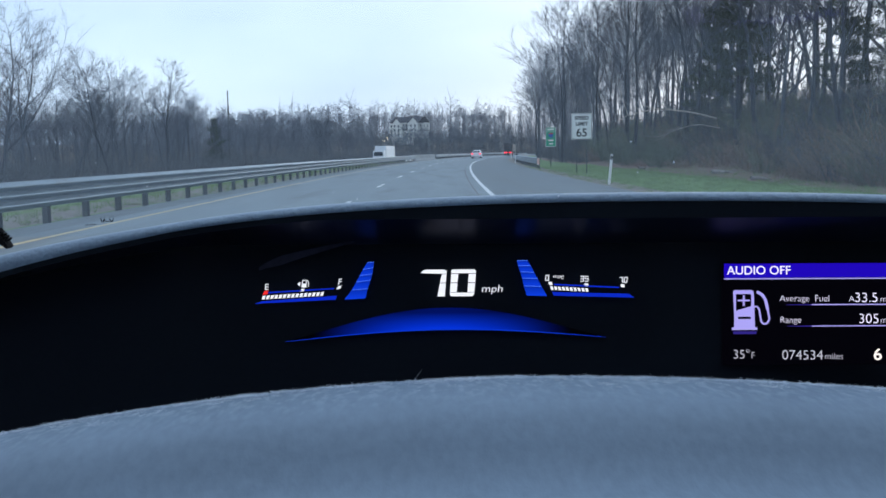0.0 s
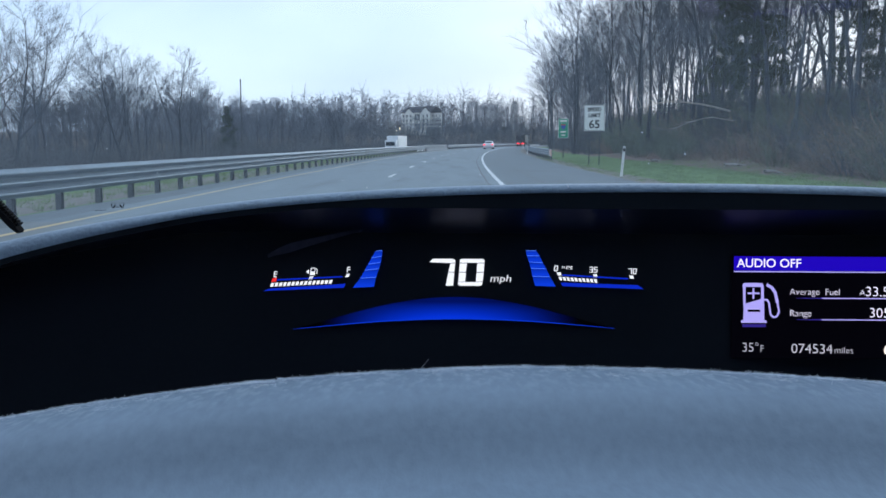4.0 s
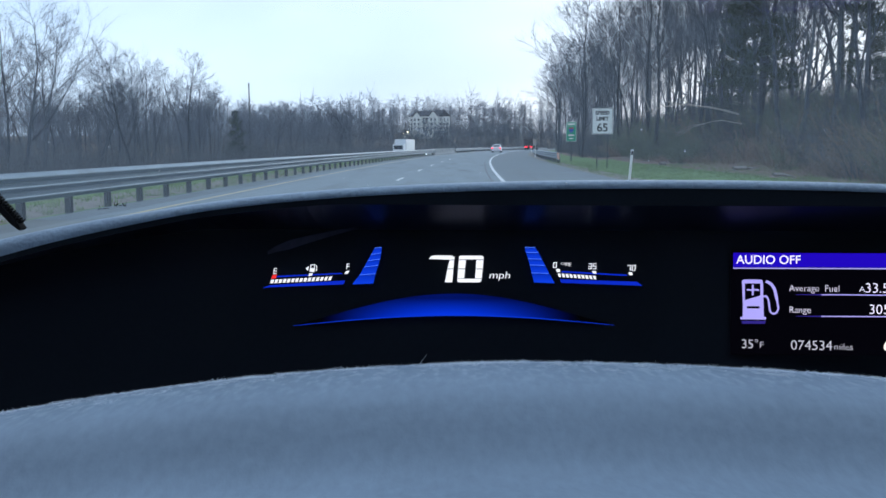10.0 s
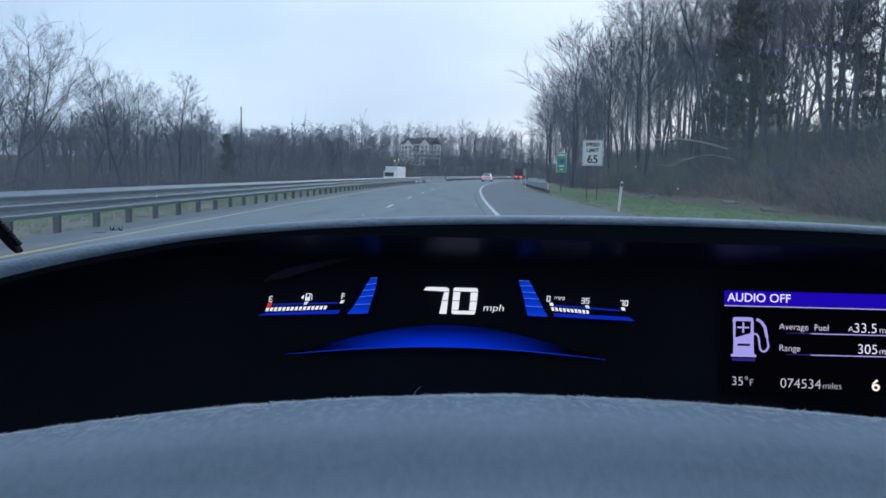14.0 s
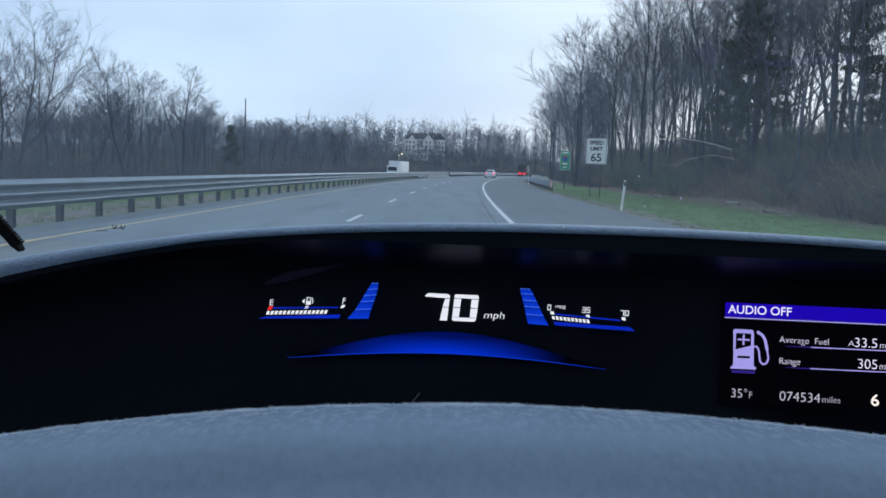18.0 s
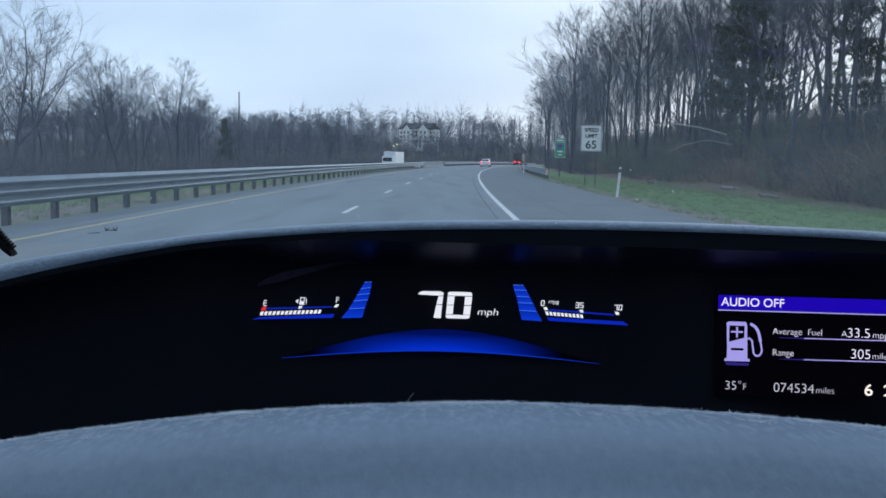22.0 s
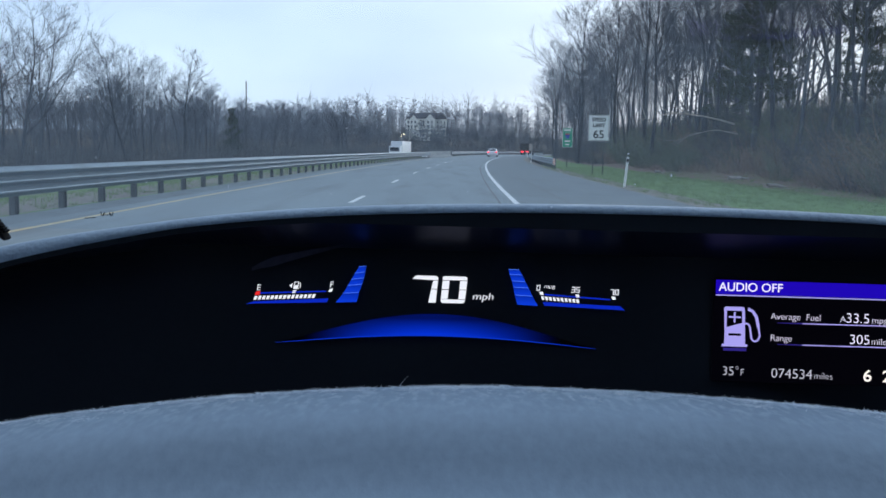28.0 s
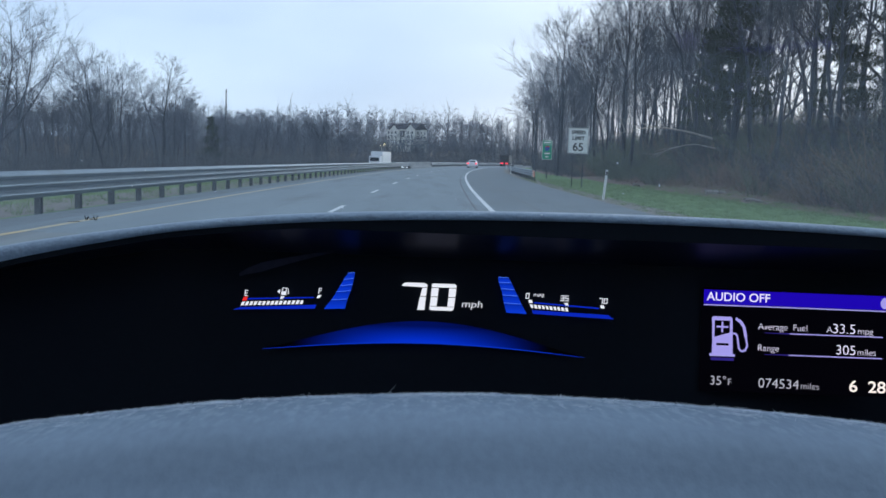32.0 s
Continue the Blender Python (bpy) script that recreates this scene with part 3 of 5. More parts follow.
# economy gauge
eco = tagged(empty("economy_gauge"), "lit fuel economy gauge of white steps over a blue line")
eco.parent = panel
lit("gauge_base", outline((979, 490), (1115, 494), (1125, 501), (982, 496.5)), SEG_DIM, eco)
lit("gauge_line", outline((982, 475.5), (1098, 481.5), (1098, 484), (982, 478)), SEG_DIM, eco)
for i in range(10):
    x = 975 + 6.9 * i
    y = 479.5 + 0.42 * i
    lit("gauge_step", outline((x + 0.3, y + 0.3), (x + 4.9, y + 0.6), (x + 6.6, y + 6.9), (x + 2.2, y + 6.5)), SEG_WHITE, eco)
for x, y in ((972, 472), (1036, 475), (1100, 477)):
    lit("scale_mark", outline((x, y), (x + 6.5, y), (x + 8, y + 5.5), (x + 2, y + 5.5)), SEG_WHITE, eco)
STROKES = {"0": "abcdef", "7": "abc", "3": "abgcd", "5": "afgcd"}


def small_digit(ch, x, y, w=6.2, h=10.0, t=1.3):
    """A small seven-stroke figure; x, y is its upper left corner."""
    bm = bmesh.new()
    for s in STROKES[ch]:
        x0, x1, y0, y1 = {"a": (0, w, 0, t), "d": (0, w, h - t, h), "g": (0, w, h / 2 - t / 2, h / 2 + t / 2), "b": (w - t, w, 0, h / 2), "c": (w - t, w, h / 2, h), "f": (0, t, 0, h / 2), "e": (0, t, h / 2, h)}[s]
        slab(bm, outline(*[(x + px + (h - py) * 0.08, y + py) for px, py in ((x0, y0), (x1, y0), (x1, y1), (x0, y1))]))
    return part("scale_digit", bm, SEG_WHITE, eco)


small_digit("0", 967, 460)
for ch, x, y in (("3", 1029, 462), ("5", 1037, 462), ("7", 1098, 464.5), ("0", 1106, 464.5)):
    small_digit(ch, x, y)
ink("scale_text", "mpg", 6.6, SEG_WHITE, eco, *flip_y(980, 465), shear=0.15, wide=1.25, bold=-0.03)
# blue crescent under the figures
top = [(508 + 566 * i / 40, 573.5 - 55 * math.sin(math.pi * i / 40) ** 1.15 + (2 * i / 40 - 6 * i / 40)) for i in range(41)]
low = [(508 + 566 * i / 40, 574.5 - 17.5 * math.sin(math.pi * i / 40) + (2 * i / 40 - 6 * i / 40)) for i in range(41)]
CRESCENT = bpy.data.materials.new("blue_lit_crescent")
CRESCENT.use_nodes = True
cn, cl = CRESCENT.node_tree.nodes, CRESCENT.node_tree.links
cp = cn["Principled BSDF"]
cp.inputs["Base Color"].default_value = (0.002, 0.002, 0.003, 1)
cp.inputs["Specular IOR Level"].default_value = 0.02
ctc, csep = cn.new("ShaderNodeTexCoord"), cn.new("ShaderNodeSeparateXYZ")
cl.new(ctc.outputs["Object"], csep.inputs[0])
centre = cn.new("ShaderNodeMath")
centre.operation = "ABSOLUTE"
cl.new(csep.outputs["X"], centre.inputs[0])
fade = cn.new("ShaderNodeMapRange")
fade.inputs["From Min"].default_value, fade.inputs["From Max"].default_value = 0 * DOT, 232 * DOT
fade.inputs["To Min"].default_value, fade.inputs["To Max"].default_value = 1.0, 0.0
fade.interpolation_type = "SMOOTHSTEP"
cl.new(centre.outputs[0], fade.inputs["Value"])
rise = cn.new("ShaderNodeMapRange")
rise.inputs["From Min"].default_value, rise.inputs["From Max"].default_value = -130 * DOT, -84 * DOT
rise.inputs["To Min"].default_value, rise.inputs["To Max"].default_value = 1.0, 0.1
cl.new(csep.outputs["Y"], rise.inputs["Value"])
prod = cn.new("ShaderNodeMath")
prod.operation = "MULTIPLY"
cl.new(fade.outputs[0], prod.inputs[0])
cl.new(rise.outputs[0], prod.inputs[1])
cp.inputs["Emission Color"].default_value = (0.001, 0.04, 0.85, 1)
cl.new(prod.outputs[0], cp.inputs["Emission Strength"])
rows = [[Vector((*(DOT * v for v in flip_y(*p)), 0.0004)) for p in line] for line in (top, [((a[0] + b[0]) / 2, (a[1] + b[1]) / 2) for a, b in zip(top, low)], low)]
crescent = grid_part("crescent", rows, CRESCENT, panel, "glowing blue crescent", smooth=False, flip=True)
rim = [[Vector((*(DOT * v for v in flip_y(p[0], p[1] + k * (0.25 + 0.75 * math.sin(math.pi * i / 40)))), 0.0006)) for i, p in enumerate(low)] for k in (-1.3, 0.9)]
grid_part("crescent_rim", rim, SEG_BLUE, panel, "thin bright blue rim", smooth=False, flip=True)


# reflection in the lens over the fuel gauge, painted as a lighter grey arc
arc = [(462 + 178 * i / 14, 446 - 50 * (i / 14) ** 0.8, 9.5 * (1 - i / 14) ** 0.9 * min(1.0, 0.25 + i / 4) + 0.5) for i in range(15)]
rows = [[Vector((*(DOT * v for v in flip_y(x, y + k * h)), 0.0008)) for x, y, h in arc] for k in (-1, 1)]
grid_part("lens_sheen_arc", rows, SHEEN, panel, "dull grey arc painting a reflection on the lens", smooth=False, flip=True)


# information screen, turned 8 degrees to the driver; dots from its left edge
TURN_C, TURN_S = math.cos(radians(8)), math.sin(radians(8))


def on_screen(*pts):
    out = []
    for x, y in pts:
        k = (x - 1280) / (TURN_C + (x - 784) * TURN_S / 1600)
        out.append((k, (441 - y) * (1 - k * TURN_S / 1600)))
    return out


def lit_s(name, pts, mat, z=0.0, label="", parent=None):
    return lit(name, on_screen(*pts), mat, parent or screen, label, z)


lit_s("screen_glass", ((1281, 438), (1626, 438), (1626, 622), (1281, 622)), SCREEN_DARK, -0.0012, "dark lit screen glass")
lit_s("title_bar", ((1285, 442), (1618, 442), (1618, 467), (1285, 467)), SCREEN_BLUE, 0.0, "violet-blue title bar")
lit_s("title_rule", ((1285, 468), (1618, 468), (1618, 470), (1285, 470)), SCREEN_LILAC, 0.0)
ink("title_text", "AUDIO OFF", 15.5, SCREEN_TEXT, screen, *on_screen((1290, 461))[0], wide=0.97, bold=0.2)
for y in (514.5, 552.5):
    lit_s("row_rule", ((1440, y), (1608, y), (1608, y + 1.8), (1440, y + 1.8)), SCREEN_LILAC)
    lit_s("row_rule", ((1396, y + 0.5), (1440, y), (1440, y + 1.8), (1396, y + 1.3)), SCREEN_GHOST)
for name, text, x, y, size, wide in (("row_text", "Average  Fuel", 1383, 510, 12, 0.98), ("row_text", "Range", 1383, 548, 12, 0.98), ("value_text", "A", 1506, 511, 11, 1.1), ("value_text", "33.5", 1516, 512, 18, 1.0),
                                     ("value_text", "mpg", 1562, 512, 12, 1.0), ("value_text", "305", 1523, 549.5, 18, 1.0), ("value_text", "miles", 1562, 549.5, 12, 1.0), ("temperature_text", "35°", 1299, 611, 17, 0.98),
                                     ("temperature_text", "F", 1331, 611, 12.5, 1.0), ("odometer_text", "074534", 1386, 613, 18, 1.0), ("odometer_text", "miles", 1462, 613, 12, 1.0), ("clock_text", "6  28", 1549, 614.5, 21, 1.1)):
    ink(name, text, size * 0.97, SCREEN_CLOCK if name == "clock_text" else SCREEN_GREY if "_text" in name and y > 600 else SCREEN_TEXT, screen, *on_screen((x, y - 0.8))[0], wide=wide * 0.97, bold=0.4 if size > 20 else -0.22)
icon = tagged(empty("pump_icon"), "lilac fuel pump symbol with plus and minus signs")
icon.parent = screen
bm = bmesh.new()
for pts in (((1301, 491), (1304, 489), (1334, 489), (1337, 492), (1337, 496), (1300, 496)), ((1301, 496), (1305.5, 496), (1305.5, 530), (1302, 530)), ((1333, 496), (1337.5, 496), (1338, 522), (1333, 522)),
            ((1302.5, 526.5), (1338, 516), (1339, 556), (1302, 556)), ((1298, 555), (1343, 555), (1343, 559.5), (1298, 559.5))):
    slab(bm, on_screen(*pts))
part("pump_body", bm, SCREEN_LILAC, icon)
bm = bmesh.new()
for pts in (((1309, 505.8), (1330, 505.8), (1330, 508.8), (1309, 508.8)), ((1318, 498), (1321, 498), (1321, 517), (1318, 517))):
    slab(bm, on_screen(*pts))
part("plus_sign", bm, SCREEN_LILAC, icon)
lit_s("minus_sign", ((1309, 536), (1331, 536), (1331, 540), (1309, 540)), SCREEN_DARK, 0.0007, parent=icon)
lit_s("pump_reflection", ((1300, 562), (1342, 562), (1341, 567), (1301, 567)), SCREEN_GHOST, parent=icon, label="dim mirrored foot of the symbol")
hose = [(1343, 492), (1352, 497), (1358, 506), (1362, 524), (1365, 540), (1361, 548), (1355, 549.5), (1350, 545), (1347, 524), (1343, 518), (1338, 519)]
bm = bmesh.new()
for (xa, ya), (xb, yb) in zip(hose, hose[1:]):
    w = 5 if ya < 510 and xa > 1340 and yb > ya else 3
    nx, ny = yb - ya, xa - xb
    k = w / 2 / math.hypot(nx, ny)
    slab(bm, on_screen((xa + nx * k, ya + ny * k), (xb + nx * k, yb + ny * k), (xb - nx * k, yb - ny * k), (xa - nx * k, ya - ny * k)))
part("pump_hose", bm, SCREEN_LILAC, icon)
lit_s("wireless_mark", [(1610 + 8 * math.cos(k * math.pi / 8), 455 + 10 * math.sin(k * math.pi / 8)) for k in range(16)], SCREEN_LILAC, 0.0007, "pale round wireless mark")

# dust and one hair on the visor, a speck on the hood
rng = random.Random(4)


def fibres(name, count, place, mat, length, label, thick=0.00012):
    verts, faces = [], []
    for i in range(count):
        p = place()
        a, tilt = rng.uniform(0, math.tau), rng.uniform(0.0, 0.35)
        v = Vector((math.cos(a), math.sin(a) * 0.6, tilt)).normalized() * length * rng.uniform(0.3, 1)
        s = v.cross(Vector((0, 0.3, 1))).normalized() * thick
        u = Vector((0, 0, thick))
        b = len(verts)
        verts += [p - s, p + s, p + u, p + v - s * 0.5, p + v + s * 0.5, p + v + u]
        faces += [(b, b + 1, b + 4, b + 3), (b + 1, b + 2, b + 5, b + 4), (b + 2, b, b + 3, b + 5)]
    ob = mesh_object(name, verts, faces, mat)
    return tagged(ob, label, "dust", kind="stuff")


TUFTS = [(rng.uniform(-0.27, 0.28), -abs(rng.gauss(0, 0.016))) for _ in range(230)]


def visor_top(r, a):
    h = np.interp(-a, [0, 0.005, 0.014, 0.03, 0.045, 0.06, 0.075], [0, 0.0026, 0.0048, 0.0058, 0.0052, 0.0042, 0.002])
    return dash(r, pad_edge(r) + float(h), 0.474 + a)


def visor_spot():
    if rng.random() < 0.35:
        return visor_top(rng.uniform(-0.27, 0.28), -abs(rng.gauss(0, 0.014)))
    r, a = rng.choice(TUFTS)
    return visor_top(r + rng.gauss(0, 0.0035), max(-0.07, min(0.0, a + rng.gauss(0, 0.0025))))


def edge_spot():
    return visor_top(rng.uniform(-0.27, 0.28), -abs(rng.gauss(0, 0.0015)))


fibres("lint", 9000, visor_spot, DUST, 0.0030, "pale lint and dust gathered in tufts on the visor", 0.00011)
fibres("lint", 900, edge_spot, DUST, 0.0022, "pale fuzz standing along the visor edge", 0.00005)
bm = bmesh.new()
hair_path = [dash(-0.0175 + 0.006 * k / 6, pad_edge(-0.0175) + 0.001 + 0.0075 * k / 6, 0.474) for k in range(7)]
for a, b in zip(hair_path, hair_path[1:]):
    bmesh.ops.create_cone(bm, segments=4, radius1=0.00008, radius2=0.00004, depth=(b - a).length, matrix=Matrix.Translation((a + b) / 2) @ (b - a).to_track_quat("Z", "Y").to_matrix().to_4x4())
tagged(part("hair", bm, DUST, None), "single pale hair standing on the visor edge", "hair")
bm = bmesh.new()
bmesh.ops.create_icosphere(bm, subdivisions=1, radius=0.0006, matrix=Matrix.Translation(brow(0.0680, 0.0008, -0.001)))
tagged(part("crumb", bm, DUST, None), "tiny pale crumb on the hood's lip", "crumb")
# serrated black strip at the windscreen's foot
a, b = dash(-0.2655, 0.0145, 0.556), dash(-0.299, 0.0490, 0.556)
run = (b - a).normalized()
side = run.cross(Vector((0, 1, 0))).normalized()
if side.z < 0:
    side = -side
bm = bmesh.new()
ring = [(-0.0038, -0.003), (-0.002, -0.0045), (0.0028, -0.004), (0.0036, 0.0), (0.0028, 0.004), (-0.0038, 0.004)]
ends = [[bm.verts.new(p + side * s * k + Vector((0, y, 0))) for s, y in ring] for p, k in ((a - run * 0.003, 0.3), (a + run * 0.003, 0.62), (b, 0.66))]
for u, v in zip(ends, ends[1:]):
    for i in range(6):
        bm.faces.new((u[i], u[(i + 1) % 6], v[(i + 1) % 6], v[i]))
bm.faces.new(ends[0])
bm.faces.new(ends[-1])
bmesh.ops.recalc_face_normals(bm, faces=bm.faces)
seal = part("windscreen_seal", bm, RUBBER, None, "serrated black rubber seal")
seal.parent, seal.matrix_parent_inverse = dashboard, dashboard.matrix_world.inverted()
tooth = bmesh.new()
box(tooth, -0.0005, 0.0005, -0.003, 0.003, -0.0005, 0.0018)
tooth_mesh = bpy.data.meshes.new("tooth")
tooth.to_mesh(tooth_mesh)
tooth.free()
tooth_mesh.materials.append(RUBBER)
for k in range(22):
    ob = new("tooth", tooth_mesh)
    ob.parent, ob.matrix_parent_inverse = seal, Matrix.Identity(4)
    c = a + run * (0.001 + 0.002 * k) + side * 0.0022
    ob.matrix_basis = seal.matrix_world.inverted() @ Matrix.Translation(c) @ Matrix.Rotation(-math.atan2(side.x, side.z) * -1, 4, "Y")

# windscreen: a raked pane with a small dark mark and specks of dirt on it
FOOT_Y, FOOT_Z, RAKE = 0.66, 1.1597, radians(32)


def on_glass(x, k, lift=0.0):
    """x to the right, k metres up the raked pane."""
    return Vector((x, FOOT_Y - k * math.cos(RAKE) - lift * math.sin(RAKE), FOOT_Z - x * math.sin(LEAN) + k * math.sin(RAKE) - lift * math.cos(RAKE)))


GLASS = bpy.data.materials.new("windscreen_glass")
GLASS.use_nodes = True
gn, gl = GLASS.node_tree.nodes, GLASS.node_tree.links
gn.clear()
clear, gloss, fres, gmix, gout = gn.new("ShaderNodeBsdfTransparent"), gn.new("ShaderNodeBsdfGlossy"), gn.new("ShaderNodeFresnel"), gn.new("ShaderNodeMixShader"), gn.new("ShaderNodeOutputMaterial")
clear.inputs["Color"].default_value = (0.90, 0.96, 0.99, 1)
film_dirt, hazed = gn.new("ShaderNodeBsdfTranslucent"), gn.new("ShaderNodeMixShader")
film_dirt.inputs["Color"].default_value = (0.8, 0.85, 0.9, 1)
hazed.inputs[0].default_value = 0.035
gloss.inputs["Roughness"].default_value = 0.06
fres.inputs["IOR"].default_value = 1.5
gl.new(fres.outputs[0], gmix.inputs[0])
gl.new(clear.outputs[0], hazed.inputs[1])
gl.new(film_dirt.outputs[0], hazed.inputs[2])
gl.new(hazed.outputs[0], gmix.inputs[1])
gl.new(gloss.outputs[0], gmix.inputs[2])
gl.new(gmix.outputs[0], gout.inputs["Surface"])
windscreen = tagged(empty("windscreen", Matrix.Translation((0, FOOT_Y, FOOT_Z))), "clear raked windscreen flecked with dirt", "windscreen")
rows = [[on_glass(-0.62 + 0.31 * i, -0.03 + 0.136 * j) for i in range(5)] for j in range(6)]
pane = dash_part("pane", rows, GLASS, "clear tinted glass", parent=windscreen)
pane.visible_shadow = False
MARK_X, MARK_K = -0.2415, -0.002
for name, pieces in (("etched_mark", [(-4.2, 0, 0.5, 3.2, -14), (-2.4, -0.3, 0.9, 2.8, 35), (2.4, -0.3, 0.9, 2.8, -35), (4.2, 0, 0.5, 3.2, 14), (0, -0.9, 3.0, 0.5, 0)]),
                     ("etched_line", [(-9.0 - 1.7 * k, -2.9 - 0.12 * k, 1.1, 0.5, 0) for k in range(5)])):
    bm = bmesh.new()
    for x, z, w, h, a in pieces:
        box(bm, -w / 2000, w / 2000, -0.0001, 0.0001, -h / 2000, h / 2000, 0, Matrix.Translation(on_glass(MARK_X, MARK_K, 0.001) + Vector((x / 1000, 0, z / 1000))) @ Matrix.Rotation(radians(a), 4, "Y"))
    ob = part(name, bm, RUBBER, None, "small dark etched glass mark")
    ob.parent, ob.matrix_parent_inverse = windscreen, windscreen.matrix_world.inverted()
verts, faces = [], []
for _ in range(46):
    c = on_glass(rng.uniform(-0.32, 0.32), 0.01 + 0.30 * rng.random(), 0.0008)
    w = rng.choice((0.0003, 0.0004, 0.0004, 0.0007))
    b = len(verts)
    verts += [c + Vector((w, 0, 0)), c + Vector((-w, 0, rng.uniform(-1, 1) * w)), c + Vector((rng.uniform(-1, 1) * w, 0, rng.choice((1.0, 1.2, 3.0)) * w)), c + Vector((0, -w, 0.3 * w))]
    faces += [(b, b + 1, b + 3), (b + 1, b + 2, b + 3), (b + 2, b, b + 3)]
specks = tagged(mesh_object("speck", verts, faces, DUST), "pale specks of dried dirt", kind="stuff")
specks.parent, specks.matrix_parent_inverse = windscreen, windscreen.matrix_world.inverted()

# unseen plain shell closing the cabin above and behind, added to steer the skylight
shell = tagged(empty("car_cabin", Matrix.Translation((0, -0.8, 0))), "plain grey unseen cabin shell with a cloth headliner, blocking skylight", "car cabin")
for name, dims, mat in (("roof", (-0.76, 0.76, -1.7, 0.08, 1.50, 1.54), HEADLINER), ("rear_wall", (-0.72, 0.72, -1.74, -1.70, 0.0, 1.49), HEADLINER), ("side_panel", (-0.80, -0.76, -1.7, 0.6, 0.0, 1.02), BEZEL), ("rear_pillar", (-0.80, -0.76, -1.7, 0.0, 1.03, 1.49), HEADLINER), ("rear_pillar", (0.76, 0.80, -1.7, 0.0, 1.03, 1.49), HEADLINER),
                        ("side_panel", (0.76, 0.80, -1.7, 0.6, 0.0, 1.02), BEZEL), ("floor", (-0.76, 0.76, -1.7, 0.2, 0.03, 0.07), BEZEL)):
    bm = bmesh.new()
    box(bm, *dims, 0.01)
    ob = part(name, bm, mat, None)
    ob.parent, ob.matrix_parent_inverse = shell, shell.matrix_world.inverted()

# ---------------------------------------------------------------- trees
def tube(verts, faces, p0, p1, r0, r1, sides):
    """A tapered open tube between two points."""
    d = (p1 - p0)
    if d.length < 1e-5:
        return
    d.normalize()
    s = d.cross(Vector((0.31, 0.83, 0.46))).normalized()
    t = d.cross(s)
    b = len(verts)
    for p, r in ((p0, r0), (p1, r1)):
        for k in range(sides):
            a = math.tau * k / sides
            verts.append(p + (s * math.cos(a) + t * math.sin(a)) * r)
    for k in range(sides):
        faces.append((b + k, b + (k + 1) % sides, b + sides + (k + 1) % sides, b + sides + k))


def spike(verts, faces, p0, p1, r):
    """A pointed twig of three long faces."""
    d = (p1 - p0)
    if d.length < 1e-5:
        return
    d.normalize()
    s = d.cross(Vector((0.31, 0.83, 0.46))).normalized() * r
    t = d.cross(s)
    b = len(verts)
    verts.extend((p0 + s, p0 - s * 0.5 + t * 0.87, p0 - s * 0.5 - t * 0.87, p1))
    faces.extend(((b, b + 1, b + 3), (b + 1, b + 2, b + 3), (b + 2, b, b + 3)))


def bundle_arrays(v, f):
    """Vertices and triangles as arrays."""
    tri = [t for q in f for t in ((q,) if len(q) == 3 else ((q[0], q[1], q[2]), (q[0], q[2], q[3])))]
    return np.array([tuple(a) for a in v]), np.array(tri)


def bent(rnd, v, amount):
    return (v + Vector((rnd.gauss(0, 1), rnd.gauss(0, 1), rnd.gauss(0, 1))) * amount).normalized()


def sideways(rnd, d, angle):
    """d turned by about angle, towards any side."""
    s = d.cross(Vector((0.31, 0.83, 0.46))).normalized()
    s = Matrix.Rotation(rnd.uniform(0, math.tau), 3, d) @ s
    return (d * math.cos(angle) + s * math.sin(angle)).normalized()


